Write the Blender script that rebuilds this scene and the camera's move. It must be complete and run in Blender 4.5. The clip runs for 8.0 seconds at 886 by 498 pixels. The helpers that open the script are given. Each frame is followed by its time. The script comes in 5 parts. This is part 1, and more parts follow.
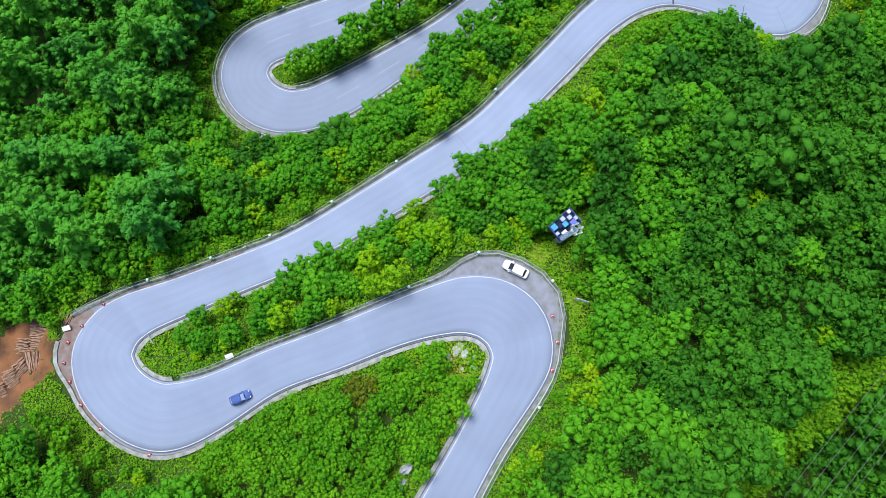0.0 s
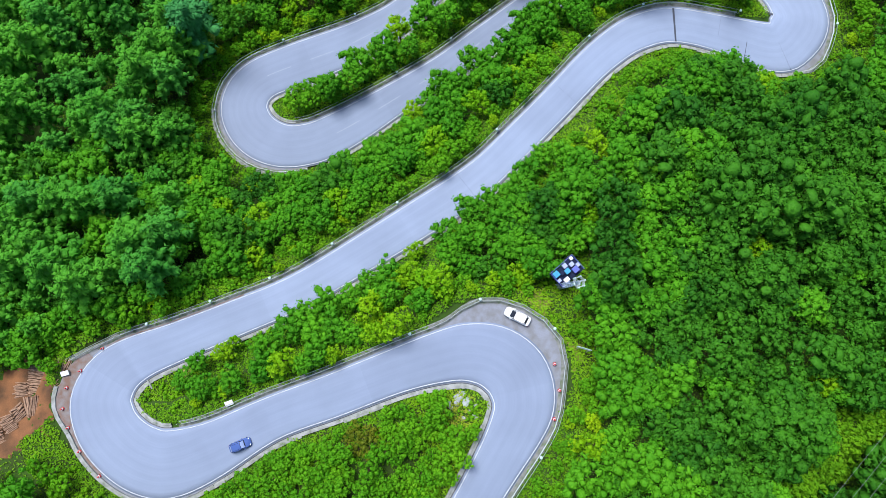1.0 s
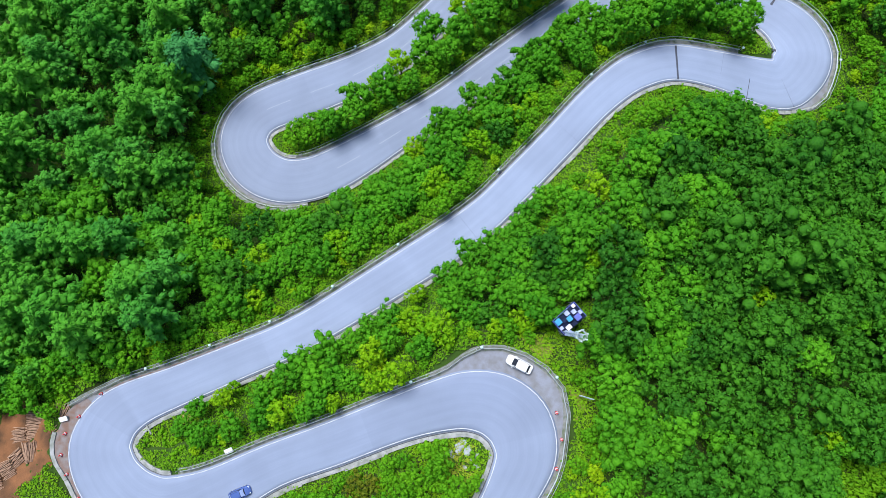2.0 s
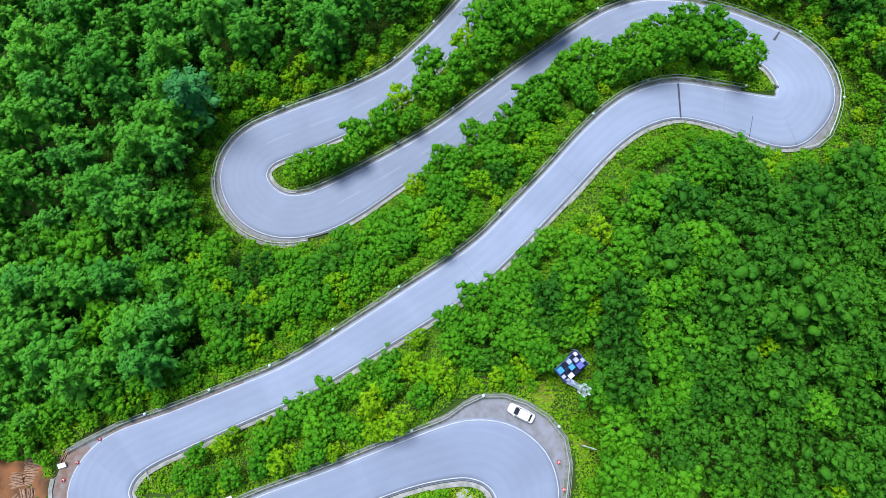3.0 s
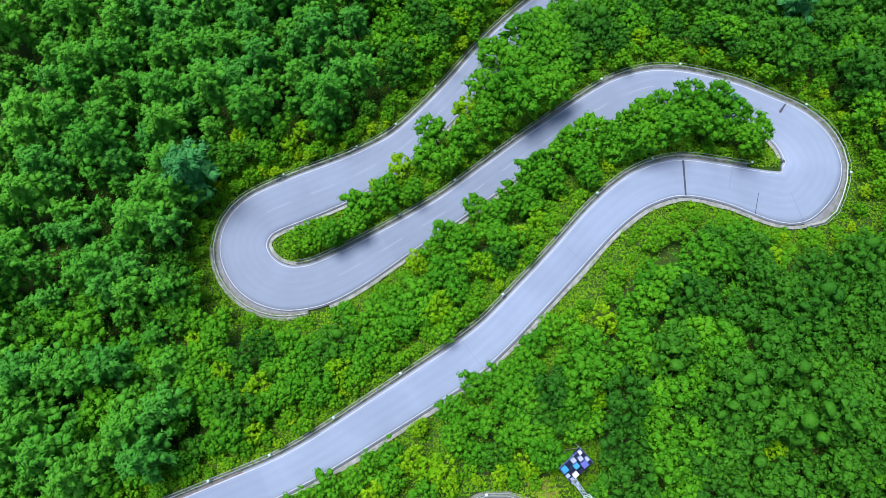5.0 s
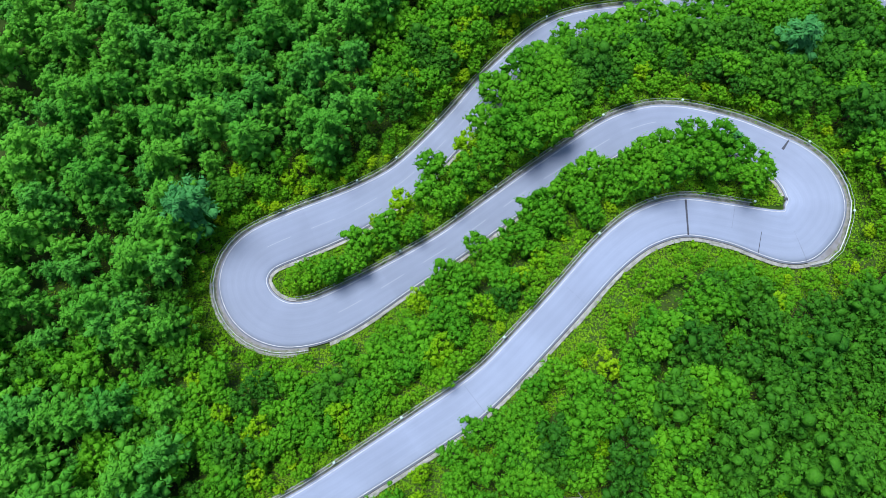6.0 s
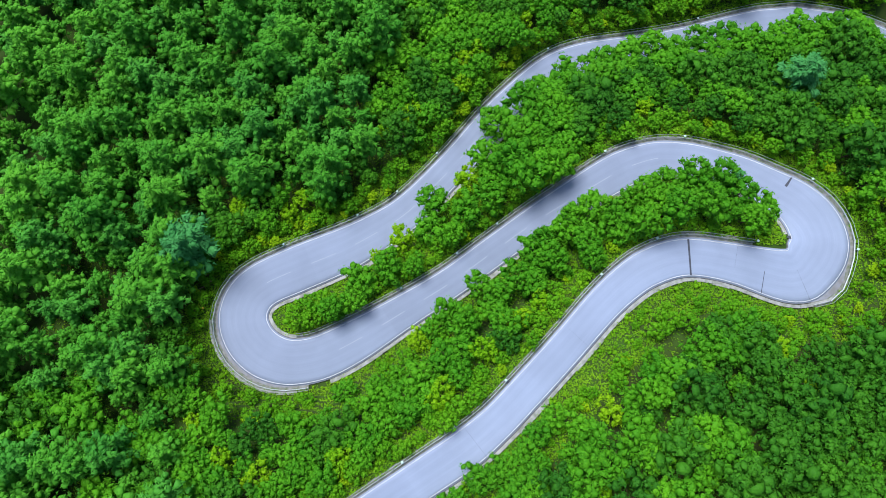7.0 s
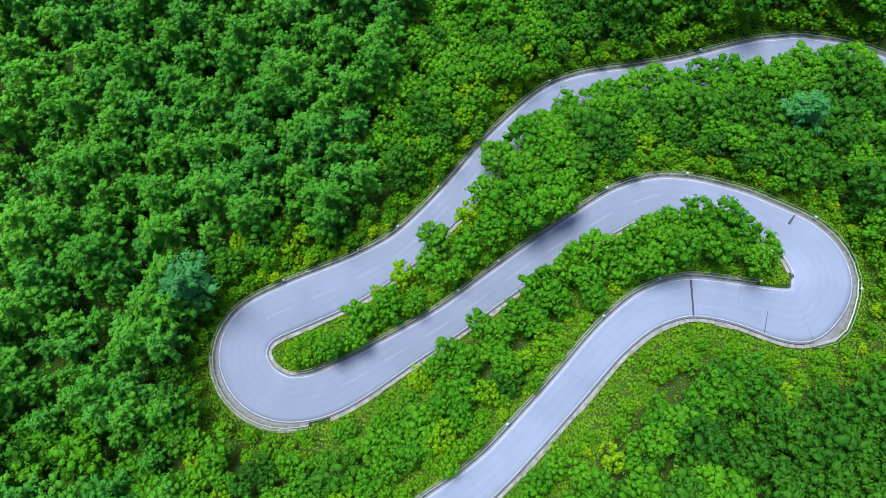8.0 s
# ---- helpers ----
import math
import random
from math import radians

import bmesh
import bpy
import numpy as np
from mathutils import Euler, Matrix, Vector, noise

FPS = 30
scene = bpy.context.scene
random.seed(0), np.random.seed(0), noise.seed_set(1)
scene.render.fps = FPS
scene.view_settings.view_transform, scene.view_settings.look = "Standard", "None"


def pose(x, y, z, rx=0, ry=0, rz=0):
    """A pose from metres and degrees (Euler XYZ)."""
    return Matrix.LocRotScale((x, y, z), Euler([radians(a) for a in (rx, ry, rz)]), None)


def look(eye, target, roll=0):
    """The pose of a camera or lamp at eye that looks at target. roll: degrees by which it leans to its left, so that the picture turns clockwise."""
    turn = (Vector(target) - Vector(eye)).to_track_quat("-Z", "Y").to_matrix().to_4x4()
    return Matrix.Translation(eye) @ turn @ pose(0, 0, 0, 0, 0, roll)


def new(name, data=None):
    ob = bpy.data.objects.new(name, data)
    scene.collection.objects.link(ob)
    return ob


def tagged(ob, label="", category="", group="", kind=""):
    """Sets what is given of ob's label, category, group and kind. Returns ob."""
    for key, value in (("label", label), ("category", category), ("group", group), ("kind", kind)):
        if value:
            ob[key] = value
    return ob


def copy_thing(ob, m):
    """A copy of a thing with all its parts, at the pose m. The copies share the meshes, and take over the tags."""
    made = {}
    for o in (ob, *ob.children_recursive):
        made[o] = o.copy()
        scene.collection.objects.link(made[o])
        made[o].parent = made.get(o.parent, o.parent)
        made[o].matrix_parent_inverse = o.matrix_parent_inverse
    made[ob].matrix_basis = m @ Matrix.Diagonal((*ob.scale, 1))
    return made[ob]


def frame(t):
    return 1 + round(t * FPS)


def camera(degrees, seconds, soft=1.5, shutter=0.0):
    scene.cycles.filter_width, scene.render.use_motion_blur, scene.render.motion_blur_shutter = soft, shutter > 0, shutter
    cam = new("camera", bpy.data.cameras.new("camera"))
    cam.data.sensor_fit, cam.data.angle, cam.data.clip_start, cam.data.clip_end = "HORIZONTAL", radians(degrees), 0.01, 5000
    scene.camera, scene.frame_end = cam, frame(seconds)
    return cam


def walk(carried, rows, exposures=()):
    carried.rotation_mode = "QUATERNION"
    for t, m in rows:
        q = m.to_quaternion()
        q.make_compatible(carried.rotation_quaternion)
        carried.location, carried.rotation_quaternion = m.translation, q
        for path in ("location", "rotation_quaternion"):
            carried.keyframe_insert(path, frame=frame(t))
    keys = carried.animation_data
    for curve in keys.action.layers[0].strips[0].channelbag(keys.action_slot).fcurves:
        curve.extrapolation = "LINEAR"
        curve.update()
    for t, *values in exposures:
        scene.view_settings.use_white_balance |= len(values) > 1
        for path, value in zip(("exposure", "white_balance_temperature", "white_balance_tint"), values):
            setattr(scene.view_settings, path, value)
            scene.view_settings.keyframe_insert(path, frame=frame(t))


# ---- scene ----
# ---- camera: level flight over the hillside, looking almost straight down ----
cam = camera(72.0, 8.0, soft=0.5)
PATH = [(0.5 * i, -0.1074 * i, 4.12 * i, 106.0, 5.5, 0.0, 0.0) for i in range(17)]
walk(cam, [(t, pose(x, y, z, rx, ry, rz)) for t, x, y, z, rx, ry, rz in PATH])

# ---- light: bright overcast sky ----
world = bpy.data.worlds.new("sky")
scene.world = world
world.use_nodes = True
wn = world.node_tree.nodes
sky = wn.new("ShaderNodeTexSky")
sky.sky_type = "NISHITA"
sky.sun_disc = False
sky.sun_elevation = radians(58)
sky.sun_rotation = radians(-31)
wn["Background"].inputs["Strength"].default_value = 0.115
world.node_tree.links.new(sky.outputs["Color"], wn["Background"].inputs["Color"])
sun = new("sun", bpy.data.lights.new("sun", "SUN"))
sun.data.energy = 3.3
sun.data.angle = radians(30)
sun.data.color = (1.0, 0.97, 0.92)
sun.matrix_world = look((-45, 75, 170), (0, 0, 0))
scene.view_settings.exposure = 0.67

# ---- the road's line: x, y and width between its edge lines, from the top of the hill down ----
LOWER_RUNS = [
    (-32.8, -88.0, 7.2), (-22.5, -70.8, 7.2), (-12.3, -53.7, 7.2), (-6.2, -43.3, 7.2), (-0.0, -33.0, 7.4), (6.1, -22.7, 7.0),
    (12.1, -12.7, 8.8), (13.7, -8.0, 10.5), (12.5, -3.3, 11.4), (8.8, -0.3, 10.9), (4.0, 0.5, 9.7), (-0.9, -0.4, 8.6),
    (-8.4, -2.8, 7.5), (-19.6, -7.2, 7.4), (-30.8, -11.4, 7.3), (-41.5, -17.0, 9.6), (-49.0, -19.6, 12.0), (-53.8, -19.1, 12.0),
    (-58.2, -16.7, 11.2), (-61.6, -13.1, 11.3), (-63.1, -8.5, 11.3), (-61.3, -4.1, 9.9), (-57.4, -1.1, 8.1), (-50.0, 2.0, 7.1),
    (-39.0, 6.6, 6.6), (-31.6, 9.7, 6.4), (-24.5, 13.4, 6.5), (-14.3, 19.7, 6.9), (-4.2, 26.1, 7.2), (2.5, 30.5, 7.2),
]
MIDDLE_RUNS = [
    (8.7, 35.5, 6.4), (14.4, 41.2, 6.4), (22.7, 49.8, 6.4), (30.9, 58.6, 6.6), (37.0, 63.8, 7.0), (41.3, 66.2, 7.3),
    (46.0, 67.7, 7.4), (50.9, 67.9, 7.3), (58.8, 66.7, 7.7), (71.1, 64.2, 10.8), (75.9, 67.0, 12.3), (78.5, 71.4, 12.3),
    (77.6, 76.2, 11.4), (74.7, 80.2, 9.5), (70.7, 83.1, 8.1), (63.7, 86.9, 7.3), (56.1, 89.4, 7.2), (51.2, 90.5, 7.0),
    (46.3, 90.7, 7.0), (41.5, 89.5, 7.7), (36.9, 87.5, 8.1), (30.1, 83.5, 7.7), (19.8, 77.2, 6.6), (10.0, 70.3, 6.4),
    (0.3, 63.3, 6.4), (-9.9, 57.0, 7.1), (-20.2, 50.8, 8.8), (-27.3, 47.2, 9.5), (-32.1, 45.8, 9.4), (-37.0, 45.6, 9.8),
    (-41.7, 47.2, 10.5),
]
UPPER_RUNS = [
    (-45.3, 50.4, 10.7), (-47.2, 54.9, 10.8), (-46.3, 59.5, 10.6), (-43.0, 63.0, 9.9), (-35.8, 66.5, 10.4), (-24.8, 71.3, 9.9),
    (-17.8, 75.1, 8.7), (-11.1, 79.5, 8.0), (-5.3, 85.0, 7.3), (2.8, 93.8, 7.1), (10.5, 103.1, 7.0), (16.0, 108.8, 6.8),
    (19.6, 112.3, 6.6), (23.4, 115.5, 6.5), (27.7, 118.0, 6.8), (32.4, 119.6, 7.2), (37.2, 120.7, 7.3), (49.0, 122.7, 7.1),
    (60.8, 125.2, 7.1), (72.3, 128.6, 6.8), (80.0, 130.6, 6.7), (84.9, 131.2, 6.6), (89.9, 131.8, 6.6), (94.8, 131.3, 6.7),
    (99.7, 130.7, 6.7), (104.6, 129.6, 6.7), (112.6, 126.6, 7.5), (123.6, 121.1, 7.5), (135.6, 113.6, 7.5),
]
# heights along it: metres from the approach to the first bend, and height
FALL = [
    (-120, 11), (0, 1.6), (40, -1.4), (52, -2.4), (87, -5), (110, -7), (122, -8.4), (134, -9.9), (146, -10.9), (172, -12.5), (199, -13.4), (214, -14.2), (241, -16.8), (258, -18), (272, -19.8), (285, -21.4), (296, -23.4), (308, -24.8), (330, -26.6), (371, -29.2), (397, -30.4), (423, -32), (437, -33.3), (461, -36.2), (480, -37.6), (537, -40.5), (617, -46), (700, -52),
]

# ---- materials ----
def material(name, colour, rough=0.8, metal=0.0, vary=0.25, scale=1.0, bump=0.0, detail=None, fine=14.0):
    """A surface whose colour wanders at two scales round a base colour; detail: a second colour for stains."""
    m = bpy.data.materials.new(name)
    m.use_nodes = True
    nt = m.node_tree
    n, link = nt.nodes, nt.links.new
    b = n["Principled BSDF"]
    b.inputs["Roughness"].default_value = rough
    b.inputs["Metallic"].default_value = metal
    b.inputs["Specular IOR Level"].default_value = 0.15 if rough > 0.8 else 0.5
    where = n.new("ShaderNodeNewGeometry")
    big, small = n.new("ShaderNodeTexNoise"), n.new("ShaderNodeTexNoise")
    big.inputs["Scale"].default_value, small.inputs["Scale"].default_value = 0.35 * scale, fine * scale
    big.inputs["Detail"].default_value, small.inputs["Detail"].default_value = 6, 3
    for tex in (big, small):
        link(where.outputs["Position"], tex.inputs["Vector"])
    stain = n.new("ShaderNodeMapRange")
    stain.inputs["From Min"].default_value, stain.inputs["From Max"].default_value = 0.35, 0.68
    link(big.outputs["Fac"], stain.inputs["Value"])
    mix = n.new("ShaderNodeMix")
    mix.data_type = "RGBA"
    other = detail or tuple(c * (1 - vary) for c in colour)
    mix.inputs[6].default_value, mix.inputs[7].default_value = (*colour, 1), (*other, 1)
    link(stain.outputs["Result"], mix.inputs[0])
    grain = n.new("ShaderNodeMapRange")
    grain.inputs["To Min"].default_value, grain.inputs["To Max"].default_value = 1 - vary * 0.6, 1 + vary * 0.6
    link(small.outputs["Fac"], grain.inputs["Value"])
    mul = n.new("ShaderNodeMix")
    mul.data_type, mul.blend_type = "RGBA", "MULTIPLY"
    mul.inputs[0].default_value = 1
    link(mix.outputs[2], mul.inputs[6])
    link(grain.outputs["Result"], mul.inputs[7])
    link(mul.outputs[2], b.inputs["Base Color"])
    if bump:
        bp = n.new("ShaderNodeBump")
        bp.inputs["Strength"].default_value, bp.inputs["Distance"].default_value = bump, 0.05
        link(small.outputs["Fac"], bp.inputs["Height"])
        link(bp.outputs["Normal"], b.inputs["Normal"])
    return m


def foliage(name, dark, light, glow=0.35, pale=None):
    """Leaves: each crown, each clump and each leaf has its own green between two; light also passes through."""
    m = bpy.data.materials.new(name)
    m.use_nodes = True
    nt = m.node_tree
    n, link = nt.nodes, nt.links.new
    b, out = n["Principled BSDF"], n["Material Output"]
    b.inputs["Roughness"].default_value = 0.6
    b.inputs["Specular IOR Level"].default_value = 0.12
    where, tint, info = n.new("ShaderNodeNewGeometry"), n.new("ShaderNodeAttribute"), n.new("ShaderNodeObjectInfo")
    tint.attribute_name = "tint"
    total = tint.outputs["Fac"]
    grain = None
    for scale, detail, weight in ((0.05, 2, 0.4), (2.6, 2, 0.5)):      # stands of trees; single leaf sprays
        tex = n.new("ShaderNodeTexNoise")
        tex.inputs["Scale"].default_value, tex.inputs["Detail"].default_value = scale, detail
        link(where.outputs["Position"], tex.inputs["Vector"])
        centred = n.new("ShaderNodeMath")
        centred.operation = "SUBTRACT"
        centred.inputs[1].default_value = 0.5
        link(tex.outputs["Fac"], centred.inputs[0])
        step = n.new("ShaderNodeMath")
        step.operation = "MULTIPLY_ADD"
        step.inputs[1].default_value = weight
        link(centred.outputs[0], step.inputs[0])
        link(total, step.inputs[2])
        total, grain = step.outputs[0], tex
    add = n.new("ShaderNodeMath")
    add.operation = "MULTIPLY_ADD"
    add.inputs[1].default_value = 0.30
    link(info.outputs["Random"], add.inputs[0])
    link(total, add.inputs[2])
    ramp = n.new("ShaderNodeValToRGB")
    ramp.color_ramp.elements[0].color, ramp.color_ramp.elements[1].color = (*dark, 1), (*light, 1)
    if pale:
        e = ramp.color_ramp.elements.new(0.97)
        e.color = (*light, 1)
        ramp.color_ramp.elements[2].color = (*pale, 1)
    link(add.outputs[0], ramp.inputs["Fac"])
    link(ramp.outputs["Color"], b.inputs["Base Color"])
    relief = n.new("ShaderNodeBump")
    relief.inputs["Strength"].default_value, relief.inputs["Distance"].default_value = 0.7, 0.25
    link(grain.outputs["Fac"], relief.inputs["Height"])
    link(relief.outputs["Normal"], b.inputs["Normal"])
    tr = n.new("ShaderNodeBsdfTranslucent")
    link(ramp.outputs["Color"], tr.inputs["Color"])
    mix = n.new("ShaderNodeMixShader")
    mix.inputs[0].default_value = glow
    link(b.outputs[0], mix.inputs[1])
    link(tr.outputs[0], mix.inputs[2])
    link(mix.outputs[0], out.inputs["Surface"])
    return m


def road_surface():
    """Pale concrete laid in long pours of slightly different tone, with wheel tracks and streaks along the lanes."""
    m = material("pale_concrete_paving", (0.220, 0.275, 0.405), 0.8, vary=0.14, scale=0.3, bump=0.15, fine=50)
    nt = m.node_tree
    n, link = nt.nodes, nt.links.new
    b = n["Principled BSDF"]
    base = b.inputs["Base Color"].links[0].from_socket
    run, across, tone = (n.new("ShaderNodeAttribute") for _ in range(3))
    run.attribute_name, across.attribute_name, tone.attribute_name = "run", "across", "tone"

    def maths(kind, a, value):
        node = n.new("ShaderNodeMath")
        node.operation = kind
        link(a, node.inputs[0])
        node.inputs[1].default_value = value
        return node.outputs[0]

    def factor(value, lo, hi, to_lo, to_hi):
        node = n.new("ShaderNodeMapRange")
        for key, v in (("From Min", lo), ("From Max", hi), ("To Min", to_lo), ("To Max", to_hi)):
            node.inputs[key].default_value = v
        link(value, node.inputs["Value"])
        return node.outputs["Result"]

    joined = n.new("ShaderNodeCombineXYZ")
    link(maths("MULTIPLY", run.outputs["Fac"], 0.07), joined.inputs[0])
    link(maths("MULTIPLY", across.outputs["Fac"], 2.2), joined.inputs[1])
    streak = n.new("ShaderNodeTexNoise")
    streak.inputs["Scale"].default_value, streak.inputs["Detail"].default_value = 1.6, 5
    link(joined.outputs[0], streak.inputs["Vector"])
    pour = n.new("ShaderNodeTexWhiteNoise")
    pour.noise_dimensions = "1D"
    link(maths("FLOOR", maths("MULTIPLY", run.outputs["Fac"], 1 / 31.0), 0.0), pour.inputs["W"])
    track = maths("ABSOLUTE", maths("SINE", maths("MULTIPLY", across.outputs["Fac"], 2.0), 0.0), 0.0)
    for value in (tone.outputs["Fac"], factor(streak.outputs["Fac"], 0.3, 0.7, 0.972, 1.03), factor(pour.outputs["Value"], 0, 1, 0.97, 1.04), factor(track, 0.4, 1.0, 1.02, 0.985)):
        mul = n.new("ShaderNodeMix")
        mul.data_type, mul.blend_type = "RGBA", "MULTIPLY"
        mul.inputs[0].default_value = 1
        link(base, mul.inputs[6])
        link(value, mul.inputs[7])
        base = mul.outputs[2]
    link(base, b.inputs["Base Color"])
    return m


M_ROAD = road_surface()
M_APRON = material("worn_asphalt", (0.225, 0.245, 0.305), 0.9, vary=0.35, scale=1.8, bump=0.3, detail=(0.17, 0.175, 0.19), fine=6)
M_LINE = material("white_road_paint", (0.52, 0.56, 0.64), 0.7, vary=0.3, scale=3)
M_FAINT = material("worn_road_paint", (0.285, 0.335, 0.43), 0.8, vary=0.3, scale=4, detail=(0.25, 0.305, 0.405))
M_CONCRETE = material("weathered_concrete", (0.33, 0.345, 0.36), 0.9, vary=0.35, scale=2.5, bump=0.3, detail=(0.17, 0.19, 0.17))
M_VERGE = material("gritty_grassy_verge", (0.23, 0.235, 0.25), 0.95, vary=0.5, scale=3.5, bump=0.5, detail=(0.11, 0.14, 0.09))
# leaf-litter green, darkened further to carry the deep shade between trees
M_GROUND = material("dark_forest_floor", (0.035, 0.085, 0.012), 0.95, vary=0.5, scale=0.6, bump=0.6, detail=(0.03, 0.045, 0.012), fine=8)
M_SOIL = material("bare_reddish_soil", (0.23, 0.105, 0.05), 0.95, vary=0.5, scale=0.7, bump=0.6, detail=(0.075, 0.045, 0.028), fine=9)
M_DIRT = material("washed_out_dirt", (0.175, 0.115, 0.095), 0.95, vary=0.5, scale=2.5, bump=0.5, detail=(0.21, 0.20, 0.21), fine=6)
M_ROCK = material("pale_grey_rock", (0.39, 0.43, 0.50), 0.9, vary=0.4, scale=3, bump=0.8, detail=(0.25, 0.29, 0.29))
M_STEEL = material("galvanised_steel", (0.50, 0.56, 0.58), 0.45, metal=0.5, vary=0.2, scale=3)
M_MAST = material("bluish_painted_steel", (0.42, 0.53, 0.66), 0.5, metal=0.1, vary=0.2, scale=3)
M_JOINT = material("grey_joint_filler", (0.215, 0.258, 0.36), 0.9, vary=0.4, scale=6)
M_DRAIN = material("dark_drain_grate", (0.05, 0.06, 0.09), 0.7, vary=0.3, scale=6)
M_BARK = material("brown_bark", (0.11, 0.08, 0.055), 0.95, vary=0.4, scale=4, bump=0.6)
M_LOG = material("cut_pine_logs", (0.38, 0.25, 0.18), 0.9, vary=0.4, scale=5, bump=0.4, detail=(0.21, 0.13, 0.09))
M_LOGEND = material("fresh_sawn_wood", (0.46, 0.31, 0.19), 0.85, vary=0.3, scale=8)
M_CABLE = material("weathered_aluminium_cable", (0.20, 0.23, 0.24), 0.6, vary=0.2, scale=3)
M_TEAL = material("pale_teal_plastic", (0.50, 0.68, 0.68), 0.5, vary=0.15, scale=4)
M_WHITE = material("white_paint", (0.78, 0.80, 0.84), 0.4, vary=0.08, scale=2)
M_CARWHITE = material("white_car_paint", (0.80, 0.82, 0.85), 0.25, vary=0.04, scale=1)
M_CARBLUE = material("blue_car_paint", (0.085, 0.15, 0.42), 0.18, metal=0.3, vary=0.06, scale=1)
M_GLASS = material("dark_car_glass", (0.012, 0.014, 0.022), 0.08, vary=0.05, scale=1)
# pale blue base colour stands in for sky reflected in the glass
M_BLUEGLASS = material("car_glass_painted_sky", (0.26, 0.34, 0.58), 0.08, vary=0.05, scale=1)
M_RUBBER = material("black_rubber", (0.02, 0.02, 0.022), 0.9, vary=0.2, scale=8)
M_RED = material("red_plastic", (0.62, 0.035, 0.045), 0.5, vary=0.15, scale=5)
M_LAMP_RED = material("red_tail_lamp", (0.40, 0.01, 0.015), 0.2, vary=0.05, scale=5)
M_LAMP_CLEAR = material("clear_lamp_glass", (0.62, 0.65, 0.70), 0.15, vary=0.05, scale=5)
M_DARK = material("dark_navy_sheet", (0.015, 0.024, 0.065), 0.85, vary=0.3, scale=2)
M_CYAN = material("cyan_blue_plastic", (0.03, 0.30, 0.56), 0.5, vary=0.2, scale=3)
M_VIOLET = material("violet_blue_plastic", (0.10, 0.13, 0.50), 0.5, vary=0.2, scale=3)
M_LEAF = foliage("broad_leaves", (0.042, 0.235, 0.010), (0.175, 0.53, 0.018), 0.35, pale=(0.28, 0.56, 0.016))
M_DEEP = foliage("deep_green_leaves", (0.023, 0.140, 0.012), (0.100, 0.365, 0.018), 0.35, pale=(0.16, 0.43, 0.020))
M_YELLOW = foliage("yellow_green_leaves", (0.13, 0.38, 0.006), (0.38, 0.60, 0.010), 0.35, pale=(0.48, 0.60, 0.01))
M_LARCH = foliage("larch_needles", (0.050, 0.28, 0.024), (0.168, 0.53, 0.040), 0.35, pale=(0.20, 0.54, 0.05))
M_BLUELARCH = foliage("blue_green_larch_needles", (0.046, 0.265, 0.032), (0.145, 0.51, 0.055), 0.35, pale=(0.13, 0.50, 0.09))
M_YOUNG = foliage("young_leaves", (0.062, 0.28, 0.008), (0.21, 0.52, 0.014), 0.35, pale=(0.30, 0.52, 0.012))
M_BROWN = foliage("rusty_leaves", (0.10, 0.16, 0.010), (0.26, 0.27, 0.02), 0.3)
M_LAVENDER = material("pale_lavender_paint", (0.34, 0.40, 0.63), 0.45, vary=0.15, scale=3)
M_SHRUB = foliage("undergrowth_leaves", (0.06, 0.25, 0.006), (0.20, 0.48, 0.010), 0.35)
M_STRIP = foliage("light_scrub_leaves", (0.078, 0.27, 0.008), (0.215, 0.47, 0.012), 0.35)
M_TEAL_LEAF = foliage("blue_green_needles", (0.050, 0.27, 0.070), (0.13, 0.46, 0.135), 0.3)
M_WEEDS = foliage("grass_and_weeds", (0.065, 0.24, 0.007), (0.24, 0.47, 0.013), 0.3, pale=(0.32, 0.38, 0.04))

# ---- the road's geometry ----
def spline(rows, step=1.0):
    """A smooth line through rows, sampled evenly by its length in plan."""
    p = np.array(rows, float)
    q = np.concatenate([[2 * p[0] - p[1]], p, [2 * p[-1] - p[-2]]])
    pts = []
    for i in range(1, len(q) - 2):
        a, b, c, d = q[i - 1:i + 3]
        for u in np.linspace(0, 1, 16, endpoint=False):
            pts.append(0.5 * (2 * b + (c - a) * u + (2 * a - 5 * b + 4 * c - d) * u**2 + (3 * b - a - 3 * c + d) * u**3))
    pts = np.array(pts + [p[-1]])
    run = np.concatenate([[0], np.cumsum(np.hypot(*np.diff(pts[:, :2], axis=0).T))])
    even = np.arange(0, run[-1], step)
    return even, np.stack([np.interp(even, run, pts[:, k]) for k in range(p.shape[1])], 1)


RUN, line = spline(LOWER_RUNS + MIDDLE_RUNS + UPPER_RUNS)
start = RUN[np.hypot(line[:, 0] - LOWER_RUNS[4][0], line[:, 1] - LOWER_RUNS[4][1]).argmin()]
RUN = RUN - start                                   # metres along the road from the lower bend's approach
ROAD_XY, ROAD_HALF = line[:, :2], line[:, 2] / 2
every_metre = np.arange(RUN[0] - 20, RUN[-1] + 20)
bell = np.exp(-0.5 * (np.arange(-18, 19) / 6.0) ** 2)
fall = np.interp(every_metre, *np.array(FALL, float).T)
ROAD_Z = np.interp(RUN, every_metre, np.convolve(np.pad(fall, 18, mode="edge"), bell / bell.sum(), "valid"))
soft_bell = np.exp(-0.5 * (np.arange(-9, 10) / 3.2) ** 2)
soft_bell /= soft_bell.sum()


def eased(a, bell_curve):
    k = len(bell_curve) // 2
    ext = np.concatenate([a[:1] + (a[:1] - a[k:0:-1]), a, a[-1:] + (a[-1:] - a[-2:-k - 2:-1])])
    return np.convolve(ext, bell_curve, "valid")


